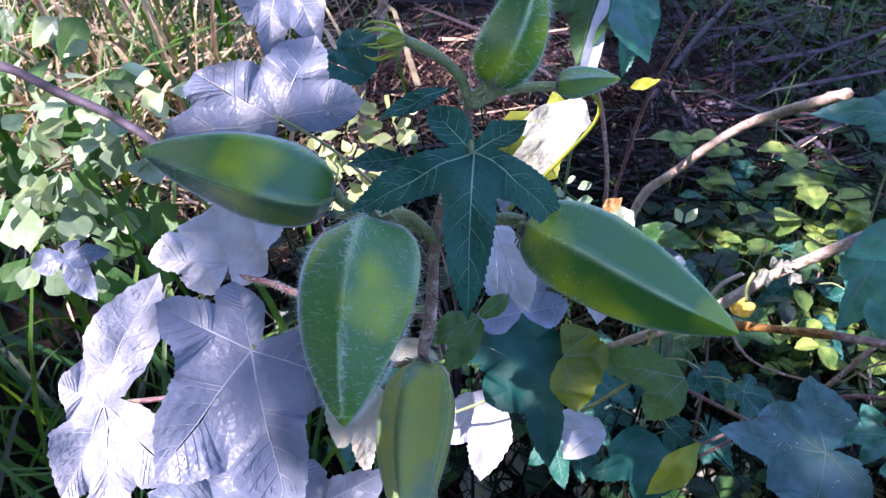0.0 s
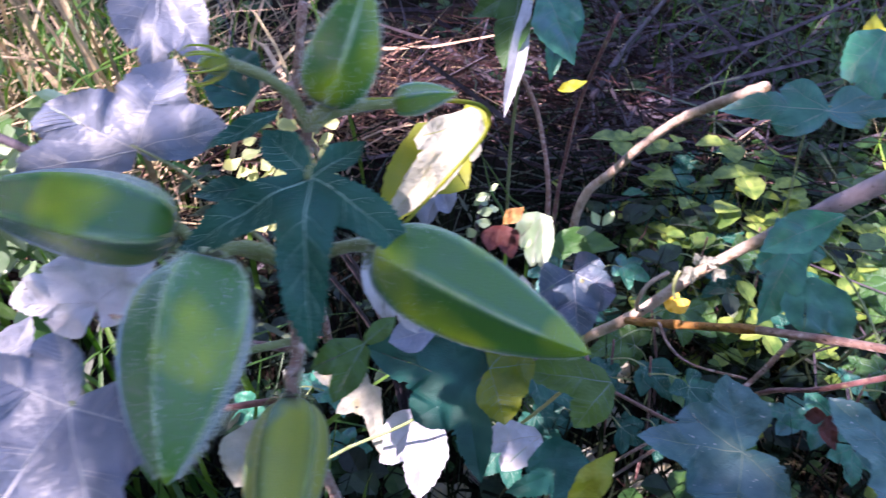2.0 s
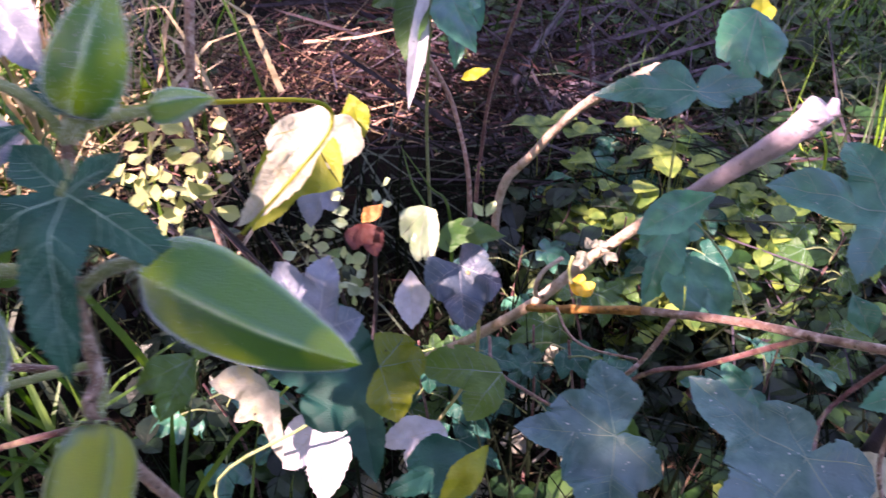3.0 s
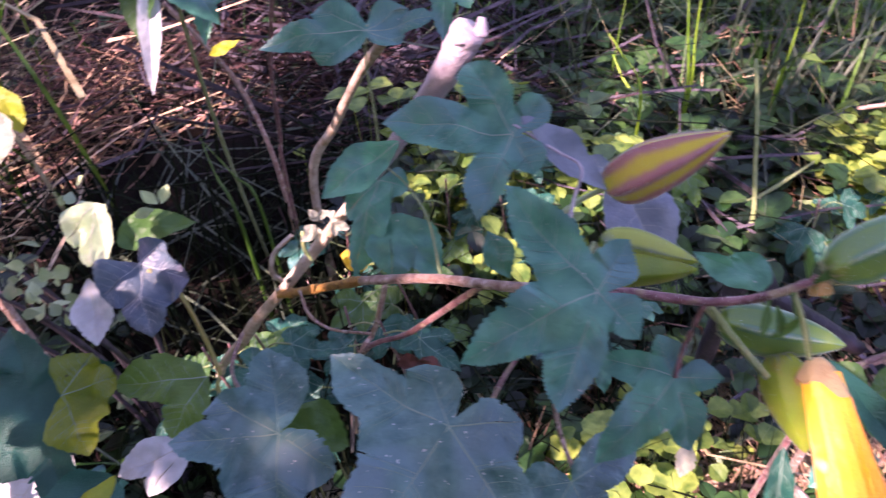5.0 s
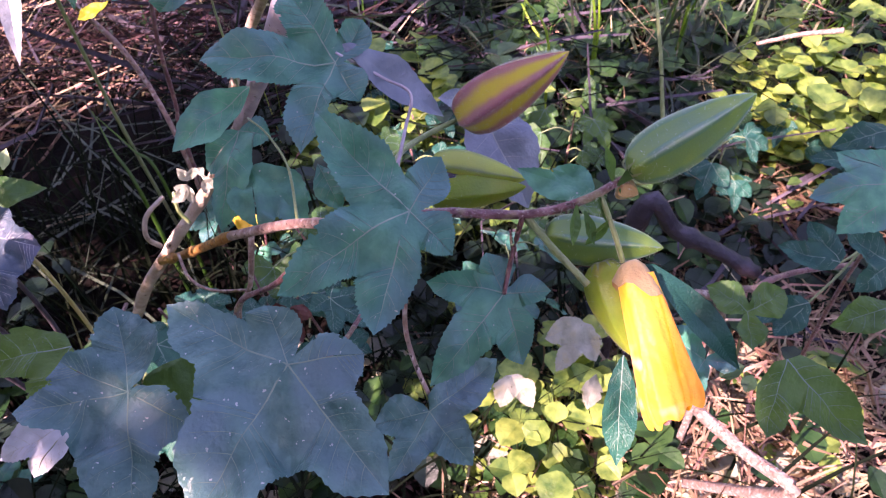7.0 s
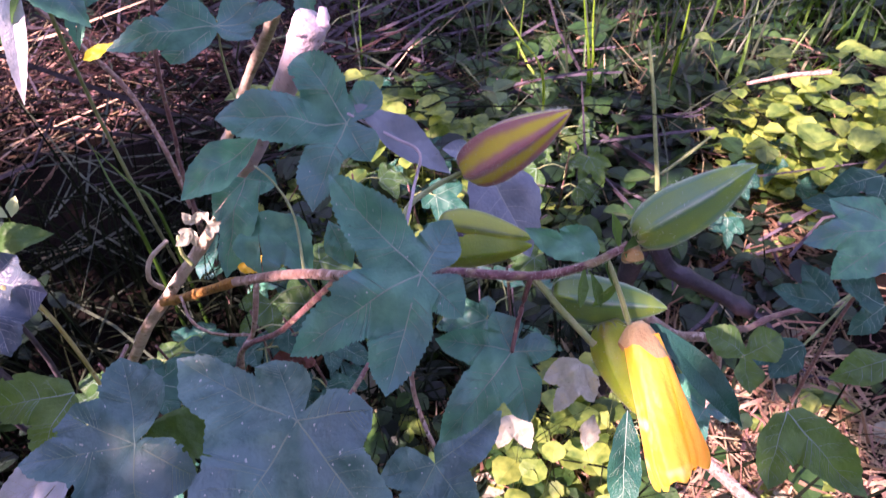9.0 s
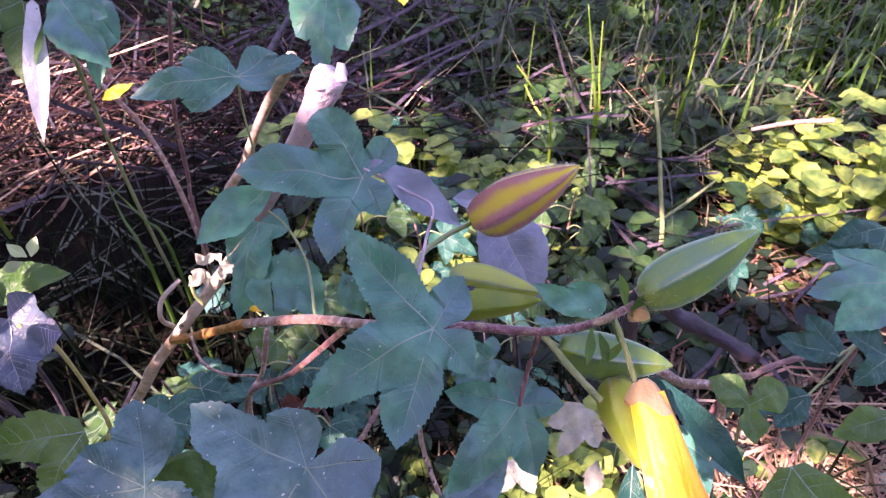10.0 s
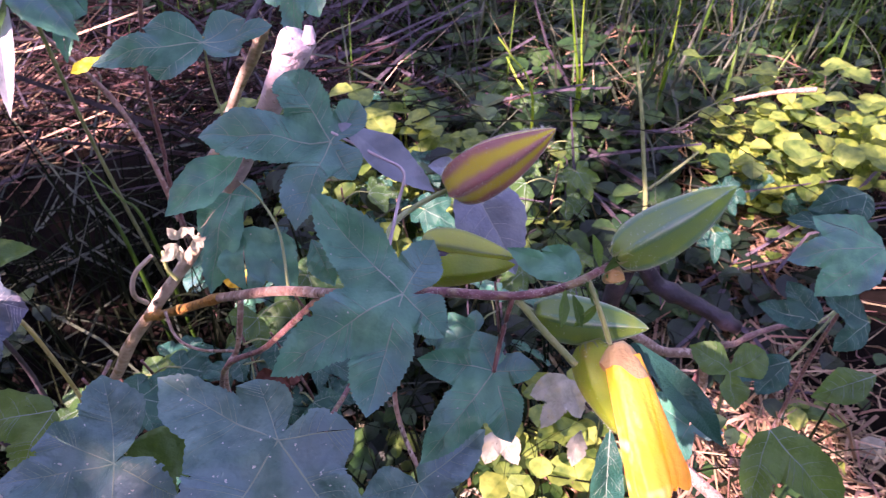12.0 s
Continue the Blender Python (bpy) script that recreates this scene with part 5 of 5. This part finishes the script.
def herb(count, area, size, height, seed, aspect=0.42, three=0.4, bare=()):
    """Low plants: cupped oval leaves on thin stalks, some in threes."""
    rng = random.Random(seed)
    verts, faces = [], []
    for _ in range(count):
        cx, cy, rx, ry = area[rng.randrange(len(area))]
        x, y = cx + rng.gauss(0, rx), cy + rng.gauss(0, ry)
        if any(((x - a) / c) ** 2 + ((y - b) / d) ** 2 < rng.uniform(0.5, 1) for a, b, c, d in bare):
            continue
        top = Vector((x, y, ground_height(x, y) + height * (0.15 + rng.random())))
        foot = Vector((x + rng.gauss(0, 0.015), y + rng.gauss(0, 0.015), ground_height(x, y) - 0.01))
        sd = Vector((0.0008, 0.0003, 0))
        b = len(verts)
        verts += [foot - sd, foot + sd, top + sd, top - sd]
        faces.append((b, b + 1, b + 2, b + 3))
        a0 = rng.uniform(0, 6.283)
        n = 3 if rng.random() < three else 1
        tilt = rng.gauss(0.1, 0.35)
        for i in range(n):
            a = a0 + 2.094 * i
            l = size * rng.uniform(0.6, 1.35)
            w = l * aspect
            d = Vector((math.cos(a), math.sin(a), math.sin(tilt))).normalized()
            s = d.cross(Vector((0.15 * math.sin(a0), 0.15, 1))).normalized()
            u = s.cross(d)
            b = len(verts)
            rows = [(0, 0.15), (0.3, 0.9), (0.6, 1.0), (0.85, 0.62), (1.0, 0.1)]
            for t, k in rows:
                q = top + d * l * t - u * l * 0.18 * t * t
                verts += [q - s * w * k + u * w * k * 0.3, q, q + s * w * k + u * w * k * 0.3]
            for r in range(4):
                c = b + 3 * r
                faces += [(c, c + 1, c + 4, c + 3), (c + 1, c + 2, c + 5, c + 4)]
    return verts, faces


# Kept free of litter so the blackened soil reads as deep shade.
DARKBARE = [(-0.52, 0.62, 0.32, 0.28), (0.08, 1.08, 0.28, 0.26), (0.2, 0.75, 0.22, 0.18), (0.05, 1.32, 0.34, 0.2), (0.0, 1.1, 0.3, 0.26), (0.08, 1.3, 0.42, 0.17), (0.28, 0.62, 0.24, 0.17)]
LEFT = [(-1.0, 1.7, 0.4, 0.35), (-0.75, 1.45, 0.22, 0.25)]
NEARLEFT = [(-0.75, 0.6, 0.7, 0.62)]
MOUND = [(0.30, 1.35, 0.30, 0.22), (0.65, 1.75, 0.4, 0.3), (-0.05, 1.5, 0.25, 0.25)]
RIGHT = [(1.35, 1.15, 0.3, 0.3), (1.1, 0.75, 0.3, 0.25), (1.7, 1.5, 0.4, 0.4), (0.8, 0.62, 0.25, 0.16)]
NEAR = [(0.35, 0.55, 0.25, 0.2), (0.0, 0.5, 0.3, 0.2), (0.6, 0.35, 0.25, 0.15)]
STRAWSPOT = [(0.72, 0.36, 0.14, 0.12), (0.85, 0.25, 0.15, 0.1)]
PATCH = [(1.47, 0.68, 0.10, 0.08), (1.58, 0.60, 0.10, 0.06), (1.32, 0.60, 0.07, 0.06), (1.36, 0.74, 0.06, 0.06)]
stuff("litter", *sticks(4600, MOUND, 0.12, 0.0022, 0.3, 1, 0.22, bare=DARKBARE), M_LITTER, "reddish brown dry stalks and needles", "litter")
stuff("litter", *sticks(3800, RIGHT + NEAR[:1] + NEAR[2:], 0.12, 0.0022, 0.25, 2, 0.05, bare=DARKBARE), M_LITTER, "brown dry stalks between low plants", "litter")
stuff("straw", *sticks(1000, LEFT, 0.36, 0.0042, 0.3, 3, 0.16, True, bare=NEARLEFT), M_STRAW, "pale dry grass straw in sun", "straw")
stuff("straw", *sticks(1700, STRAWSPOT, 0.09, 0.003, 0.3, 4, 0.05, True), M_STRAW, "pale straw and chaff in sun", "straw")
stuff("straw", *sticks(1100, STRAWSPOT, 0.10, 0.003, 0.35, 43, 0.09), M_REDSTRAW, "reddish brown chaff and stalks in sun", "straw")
stuff("straw", *sticks(120, RIGHT + MOUND, 0.35, 0.003, 0.3, 5, 0.10, True, bare=DARKBARE), M_STRAW, "scattered pale grass stalks", "straw")
stuff("grass", *blades(300, LEFT, 0.45, 0.0065, 6, 0.7), M_GRASS, "tall yellow-green grass in sun", "grass")
stuff("grass", *blades(520, [(1.5, 1.5, 0.4, 0.3), (1.9, 1.7, 0.5, 0.4)], 0.30, 0.005, 7, 0.8), M_GRASS, "green grass tufts behind low plants", "grass")
stuff("grass", *blades(90, LEFT, 0.55, 0.013, 28, 0.8), M_GRASS, "broad yellow-green grass blades in sun", "grass")
stuff("grass", *blades(26, [(-0.5, 0.55, 0.15, 0.15)], 0.5, 0.007, 29, 1.1), M_GREYGRASS, "long grey-green blades in shade", "grass")
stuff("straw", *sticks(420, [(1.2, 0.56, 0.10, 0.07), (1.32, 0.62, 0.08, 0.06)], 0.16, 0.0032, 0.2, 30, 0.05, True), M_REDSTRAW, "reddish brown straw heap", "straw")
stuff("dry_grass", *sticks(420, [(0.05, 1.15, 0.25, 0.1), (0.45, 1.05, 0.25, 0.12), (0.8, 1.35, 0.3, 0.2)], 0.55, 0.0028, 0.1, 16, 0.22, True, bare=DARKBARE), M_SHADEGRASS, "long dull dead grass lying over the litter", "grass")
stuff("dry_grass", *sticks(48, [(0.1, 1.22, 0.18, 0.06), (0.05, 1.05, 0.12, 0.08)], 0.5, 0.003, 0.06, 31, 0.10, True), M_GREYGRASS, "long grey grass strands over a dark hollow", "grass")
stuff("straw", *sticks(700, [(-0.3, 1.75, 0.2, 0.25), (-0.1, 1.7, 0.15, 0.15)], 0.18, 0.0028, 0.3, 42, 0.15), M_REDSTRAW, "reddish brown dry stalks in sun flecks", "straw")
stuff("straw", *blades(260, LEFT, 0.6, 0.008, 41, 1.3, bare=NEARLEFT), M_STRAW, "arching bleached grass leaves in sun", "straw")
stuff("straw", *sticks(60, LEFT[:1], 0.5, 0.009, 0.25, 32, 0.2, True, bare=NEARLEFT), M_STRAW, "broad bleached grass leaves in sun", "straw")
stuff("litter_chips", *sticks(1300, MOUND, 0.03, 0.0042, 0.3, 24, 0.12, True, bare=DARKBARE), M_CHIP, "pinkish flakes of dry bark and leaf", "litter")
stuff("litter_chips", *sticks(700, STRAWSPOT + [(1.1, 0.55, 0.15, 0.1)], 0.03, 0.0042, 0.3, 25, 0.05, True), M_CHIP, "pinkish chips among straw", "litter")
stuff("grass", *blades(70, [(1.15, 1.5, 0.2, 0.2), (1.3, 1.1, 0.15, 0.12)], 0.5, 0.0055, 26, 1.25), M_GREYGRASS, "long arching grey-green grass", "grass")
stuff("twigs", *sticks(260, MOUND + [(0.9, 1.6, 0.3, 0.3), (0.7, 1.3, 0.2, 0.2), (1.0, 0.55, 0.15, 0.12)], 0.38, 0.005, 0.25, 17, 0.15, bare=DARKBARE), M_TWIG, "bare grey twigs strewn over litter", "twigs")
stuff("twigs", *sticks(60, [(0.85, 1.65, 0.3, 0.35), (0.6, 1.9, 0.4, 0.3)], 0.6, 0.0085, 0.3, 35, 0.12), M_TWIG, "thick grey dead twigs leaning over litter", "twigs")
stuff("grass", *blades(1300, NEAR + [(-0.4, 0.6, 0.25, 0.25), (-0.1, 0.9, 0.25, 0.2), (0.15, 0.95, 0.2, 0.12)], 0.28, 0.0035, 8, 0.9), M_SHADEGRASS, "dull shaded grass under the plants", "grass")
stuff("ground_plants", *herb(1100, RIGHT, 0.040, 0.11, 9, bare=DARKBARE), M_TEAL, "low dull green ground leaves in shade", "ground plants")
stuff("ground_plants", *herb(480, RIGHT + NEAR, 0.038, 0.14, 10, bare=DARKBARE), M_CLOVER, "low green ground leaves", "ground plants")
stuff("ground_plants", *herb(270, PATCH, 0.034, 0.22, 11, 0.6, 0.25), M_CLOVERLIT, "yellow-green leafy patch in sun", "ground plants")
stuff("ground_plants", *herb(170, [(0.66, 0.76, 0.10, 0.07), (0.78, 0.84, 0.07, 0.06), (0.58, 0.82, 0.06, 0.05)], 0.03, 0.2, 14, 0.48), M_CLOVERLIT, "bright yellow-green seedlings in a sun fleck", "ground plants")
stuff("fallen_leaves", *herb(150, STRAWSPOT + [(0.45, 0.45, 0.12, 0.1), (0.1, 0.45, 0.15, 0.1)], 0.045, 0.05, 15, 0.5, 0.0), M_PALE, "pale dry fallen leaves in straw", "leaves")
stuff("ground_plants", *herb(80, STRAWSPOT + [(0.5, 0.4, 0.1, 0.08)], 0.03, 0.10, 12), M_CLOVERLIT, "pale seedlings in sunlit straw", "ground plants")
stuff("ground_plants", *herb(260, [(0.15, 0.75, 0.3, 0.12), (-0.3, 0.8, 0.2, 0.2), (0.45, 0.85, 0.2, 0.1)], 0.04, 0.22, 13, bare=DARKBARE), M_TEAL, "dark undergrowth leaves", "ground plants")
stuff("grass", *blades(170, [(-0.45, 0.42, 0.15, 0.15), (-0.25, 0.35, 0.1, 0.1), (-0.6, 0.65, 0.15, 0.15)], 0.5, 0.008, 18, 0.9), M_GRASS, "long green grass beside the plant", "grass")
stuff("ground_plants", *herb(460, [(1.15, 1.25, 0.2, 0.18), (1.5, 1.35, 0.25, 0.25), (0.95, 0.95, 0.15, 0.12), (1.1, 1.7, 0.3, 0.2)], 0.045, 0.16, 27, 0.5), M_CLOVER, "green leafy ground cover behind the flower", "ground plants")
stuff("grass", *blades(260, [(1.4, 1.2, 0.22, 0.2), (1.75, 1.3, 0.3, 0.3)], 0.34, 0.0035, 33, 1.1), M_GREYGRASS, "fine arching grass among ground leaves", "grass")
stuff("straw", *sticks(110, [(1.4, 1.15, 0.22, 0.2)], 0.22, 0.0028, 0.35, 34, 0.12, True), M_REDSTRAW, "reddish dry stalks among grass", "straw")
FAR = [(1.6, 2.2, 0.6, 0.4), (0.8, 2.3, 0.5, 0.3), (2.4, 1.7, 0.5, 0.5), (2.0, 1.1, 0.4, 0.3)]
stuff("grass", *blades(700, [FAR[0], FAR[2], FAR[3]], 0.32, 0.0045, 19, 0.8), M_GRASS, "grass farther off behind the plants", "grass")
stuff("ground_plants", *herb(1000, FAR, 0.045, 0.12, 20), M_CLOVER, "low green leaves farther off", "ground plants")
stuff("straw", *sticks(120, [FAR[2], FAR[3]], 0.3, 0.004, 0.3, 22, 0.1, True), M_STRAW, "dry stalks farther off", "straw")
AROUND, SEEN = [(0.4, 0.6, 2.2, 2.2)], [(0.75, 1.3, 2.0, 1.45)]
stuff("grass", *blades(3200, AROUND, 0.28, 0.005, 36, 0.8, bare=SEEN), M_GRASS, "grass over the rest of the clearing", "grass")
stuff("litter", *sticks(4200, AROUND, 0.14, 0.003, 0.2, 37, 0.04, bare=SEEN), M_LITTER, "dry stalks over the rest of the clearing", "litter")
stuff("ground_plants", *herb(2400, AROUND, 0.045, 0.12, 38, bare=SEEN), M_CLOVER, "low green leaves over the rest of the clearing", "ground plants")
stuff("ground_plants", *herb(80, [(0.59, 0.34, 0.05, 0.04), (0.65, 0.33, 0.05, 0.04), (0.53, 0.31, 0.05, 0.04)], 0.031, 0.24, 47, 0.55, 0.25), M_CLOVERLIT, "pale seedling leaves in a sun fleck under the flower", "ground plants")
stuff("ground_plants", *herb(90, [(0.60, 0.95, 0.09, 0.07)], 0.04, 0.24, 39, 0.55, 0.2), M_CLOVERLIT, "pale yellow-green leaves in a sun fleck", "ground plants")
tall = thing("grass_tuft", (1.35, 1.12, 0.0), "tall fresh green grass blades", "grass")
for pts, r in [([(1.087, 0.962, -0.020), (1.087, 0.962, 0.210), (1.084, 0.993, 0.324), (1.078, 1.025, 0.439)], 0.004), ([(1.097, 0.966, -0.020), (1.097, 0.966, 0.218), (1.105, 0.994, 0.306), (1.119, 1.024, 0.397)], 0.003), ([(1.309, 0.948, -0.020), (1.309, 0.948, 0.182), (1.326, 0.964, 0.291), (1.352, 0.999, 0.394)], 0.0035), ([(0.939, 0.911, -0.020), (0.939, 0.911, 0.269), (0.928, 0.984, 0.331), (0.928, 1.029, 0.345)], 0.003)]:
    tube("blade", tall, pts, r * 1.2, 0.001, M_FRESH)
tube("dry_blade", tall, [(1.058, 0.679, -0.020), (1.058, 0.679, 0.112), (1.069, 0.725, 0.205), (1.082, 0.772, 0.286), (1.097, 0.826, 0.359)], 0.0052, 0.003, M_STEMGREEN, "pale green straight blade")
tube("blade", tall, [(1.049, 0.746, -0.020), (1.049, 0.746, 0.084), (1.093, 0.721, 0.124), (1.147, 0.714, 0.158), (1.207, 0.721, 0.177)], 0.0058, 0.002, M_STEMGREEN, "arching pale green blade")
tube("blade", tall, [(1.078, 1.029, -0.020), (1.078, 1.029, 0.091), (1.062, 1.060, 0.142), (1.039, 1.100, 0.170), (1.035, 1.160, 0.211)], 0.006, 0.002, M_FRESH, "arching pale green blade")
blade = thing("grass_tuft", (0.2, 1.17, 0.0), "two bright yellow-green grass blades", "grass")
tube("blade", blade, [(0.191, 0.839, -0.020), (0.191, 0.839, 0.295), (0.175, 0.912, 0.327), (0.166, 0.980, 0.358)], 0.004, 0.0006, M_GRASS)
tube("blade", blade, [(0.226, 0.834, -0.020), (0.226, 0.834, 0.307), (0.202, 0.899, 0.327), (0.169, 0.972, 0.352)], 0.0035, 0.0006, M_GRASS)

# ---- unseen tree added for shade, behind the camera's left shoulder ----
# Crown gaps are cut over LIT points and filled over DIM points.
LIT = [((-0.140, 0.199, 0.804), 0.03), ((-0.107, 0.215, 0.820), 0.06), ((-0.048, 0.103, 0.861), 0.012), ((-0.090, 0.250, 0.890), 0.045), ((-0.232, 0.288, 0.724), 0.05), ((-0.449, 0.658, 0.564), 0.23), ((-0.884, 1.523, 0.321), 0.5), ((0.050, 0.294, 0.827), 0.06),
       ((-0.080, 0.547, 0.649), 0.07), ((0.071, 0.279, 0.566), 0.03), ((-0.041, 0.186, 0.730), 0.03), ((0.400, 0.078, 0.757), 0.07), ((0.74, 0.33, 0.03), 0.20), ((1.47, 0.69, 0.17), 0.06), ((1.33, 0.61, 0.17), 0.03), ((1.58, 0.61, 0.17), 0.05), ((1.37, 0.76, 0.17), 0.02), ((0.356, 0.321, 0.801), 0.004), ((1.22, 0.56, 0.05), 0.05), ((0.244, 0.411, 0.582), 0.015), ((0.118, 0.402, 0.700), 0.015), ((0.165, 0.715, 0.635), 0.035),
       ((0.014, 0.335, 0.519), 0.05), ((0.15, 1.62, 0.2), 0.2), ((0.516, 0.568, 0.277), 0.12), ((1.172, 1.103, 0.265), 0.12), ((1.583, 0.961, 0.174), 0.05), ((0.475, 0.569, 0.488), 0.085), ((-0.157, 0.142, 0.757), 0.01), ((0.116, 0.348, 0.662), 0.0), ((0.105, 0.318, 0.527), 0.04), ((0.02, 0.32, 0.52), 0.04), ((0.252, 0.390, 0.625), 0.0), ((0.228, 0.42, 0.56), 0.0), ((0.589, 0.341, 0.22), 0.05), ((0.653, 0.326, 0.22), 0.03), ((-0.138, 0.222, 0.806), 0.03), ((0.80, 0.22, 0.04), 0.12), ((0.92, 0.22, 0.04), 0.08)]
DIM = [((0.733, 0.196, 0.588), 0.06), ((0.410, 0.120, 0.768), 0.015), ((0.530, 0.075, 0.657), 0.055), ((0.008, 0.163, 0.904), 0.035), ((-0.053, 0.332, 0.858), 0.025), ((-0.481, 0.423, 0.311), 0.12), ((-0.015, 0.129, 0.889), 0.02), ((0.150, 0.333, 0.667), 0.05), ((0.055, 0.141, 0.888), 0.045), ((-0.063, 0.178, 0.899), 0.02), ((0.019, 0.190, 0.940), 0.04), ((-0.009, 0.130, 0.817), 0.03), ((0.329, 0.150, 0.795), 0.04), ((0.331, 0.239, 0.807), 0.055),
       ((0.273, 0.148, 0.724), 0.06), ((0.203, 0.197, 0.669), 0.05), ((0.364, 0.123, 0.757), 0.03), ((0.422, 0.215, 0.782), 0.03), ((0.429, 0.113, 0.820), 0.03), ((0.317, 0.394, 0.787), 0.05), ((0.295, 0.342, 0.685), 0.045), ((0.073, 1.009, 0.257), 0.18), ((0.151, 0.379, 0.640), 0.05), ((0.078, 0.310, 0.628), 0.05), ((0.235, 0.79, 0.68), 0.02), ((0.168, 0.345, 0.682), 0.022), ((0.50, 1.15, 0.15), 0.15), ((0.80, 1.85, 0.15), 0.30), ((0.05, 1.20, 0.1), 0.16), ((0.062, 0.335, 0.632), 0.045), ((0.03, 0.30, 0.61), 0.03), ((-0.40, 1.75, 0.2), 0.26), ((0.431, 0.085, 0.747), 0.035), ((0.445, 0.07, 0.735), 0.03), ((0.148, 0.322, 0.664), 0.04), ((0.076, 0.262, 0.594), 0.035), ((0.211, 0.179, 0.674), 0.035), ((0.295, 0.109, 0.706), 0.030), ((0.336, 0.115, 0.665), 0.020), ((0.165, 0.358, 0.692), 0.025), ((0.22, 0.50, 0.36), 0.08), ((0.30, 0.52, 0.34), 0.06)]


def shade_tree():
    rng = random.Random(21)
    middle = Vector((0.55, 0.9, 0.4))
    x = SUN.cross(Vector((0, 0, 1))).normalized()
    y = SUN.cross(x)
    centre = middle + SUN * 3.1
    foot = Vector((-2.7, 1.7, 0.0))
    tree = thing("tree", foot, "unseen leafy tree added to shade the plants", "tree")
    tube("trunk", tree, [foot + Vector((0, 0, -0.1)), foot + Vector((0.1, -0.1, 1.1)), foot + Vector((0.5, -0.5, 2.2)), foot + Vector((1.0, -1.0, 3.1)), centre + Vector((0, 0.2, 0.7))], 0.13, 0.03, M_BARK, n=12)
    for i in range(11):
        a = i * 2.4
        tip = centre + x * math.cos(a) * 1.6 + y * math.sin(a) * 1.4 + SUN * rng.uniform(0.0, 0.4)
        start = foot + Vector((0.5, -0.5, 2.2)) if i % 2 else foot + Vector((1.0, -1.0, 3.1))
        tube("limb", tree, [start, (start + tip) / 2 + Vector((0, 0, 0.25)), tip], 0.014, 0.002, M_BARK)
    flecks = [(Vector((rng.uniform(0.1, 2.0), rng.uniform(0.5, 1.25), 0.05)), rng.uniform(0.0, 0.03)) for _ in range(60)]
    flecks = [(p, r) for p, r in flecks if p.x > 0.75]
    holes = [((Vector(p) - middle).dot(x), (Vector(p) - middle).dot(y), r) for p, r in LIT + flecks]
    clumps = [((Vector(p) - middle).dot(x), (Vector(p) - middle).dot(y), r) for p, r in DIM]
    verts, faces = [], []
    made = 0
    while made < 34000:
        u, w = rng.uniform(-2.4, 2.4), rng.uniform(-2.1, 2.1)
        rim = (u / 2.3) ** 2 + (w / 2.0) ** 2 + 0.25 * noise.noise(Vector((u * 1.5, w * 1.5, 1.0)))
        if rim > 1:
            continue
        open_to = min(math.hypot(u - a, w - b) / (r + 0.035) for a, b, r in holes)
        if min(math.hypot(u - a, w - b) / (r + 0.02) for a, b, r in clumps) > min(1.0, open_to):
            if open_to < 1 or noise.noise(Vector((u * 6.5, w * 6.5, 7.0))) > 0.16:
                continue
        made += 1
        q = centre + x * u + y * w + SUN * rng.uniform(-0.75, 0.9) * math.sqrt(1.02 - max(0, rim))
        d = Vector((rng.gauss(0, 1), rng.gauss(0, 1), rng.gauss(0, 0.5))).normalized()
        s = d.cross(SUN + Vector((rng.gauss(0, 0.4), rng.gauss(0, 0.4), 0))).normalized()
        l = rng.uniform(0.035, 0.06)
        b = len(verts)
        verts += [q - d * l, q - s * l * 0.5, q + d * l, q + s * l * 0.5]
        faces.append((b, b + 1, b + 2, b + 3))
    part("crown", mesh_of("crown", verts, faces, M_CANOPY, False), tree, Matrix(), "loose crown of small leaves with gaps cut to let sun through")


shade_tree()


# ---- added thicket, out of view ----
def thicket():
    """An added, unseen ring of dense shrubbery that blocks low skylight: a lumpy dark bank under a skin of leaves."""
    rng = random.Random(77)
    verts, faces = [], []
    n, rows = 96, 7
    for i in range(n):
        a = 2 * math.pi * i / n
        r = 4.6 + 0.5 * noise.noise(Vector((math.cos(a) * 3, math.sin(a) * 3, 0)))
        top = 2.3 + 0.6 * noise.noise(Vector((math.cos(a) * 4, math.sin(a) * 4, 5)))
        for k in range(rows):
            s = k / (rows - 1)
            q = r + 0.5 * s * s + 0.15 * noise.noise(Vector((a * 6, s * 4, 2)))
            verts.append((0.3 + q * math.cos(a), 0.6 + q * math.sin(a), top * s))
    for i in range(n):
        for k in range(rows - 1):
            b0, b1 = i * rows + k, ((i + 1) % n) * rows + k
            faces.append((b0, b1, b1 + 1, b0 + 1))
    for _ in range(9000):
        p = Vector(verts[rng.randrange(n * rows)]) + Vector((rng.gauss(0, 0.2), rng.gauss(0, 0.2), rng.gauss(0, 0.2)))
        d = Vector((rng.gauss(0, 1), rng.gauss(0, 1), rng.gauss(0, 0.7))).normalized() * rng.uniform(0.05, 0.1)
        s = d.cross(Vector((rng.gauss(0, 1), rng.gauss(0, 1), rng.gauss(0, 1)))).normalized() * d.length * 0.45
        k = len(verts)
        verts += [p - d, p - s, p + d, p + s]
        faces.append((k, k + 1, k + 2, k + 3))
    tagged(part("backdrop", mesh_of("backdrop", verts, faces, M_CANOPY, False)), "unseen dark green shrubbery added to block low skylight", "shrubbery", kind="structure")


thicket()
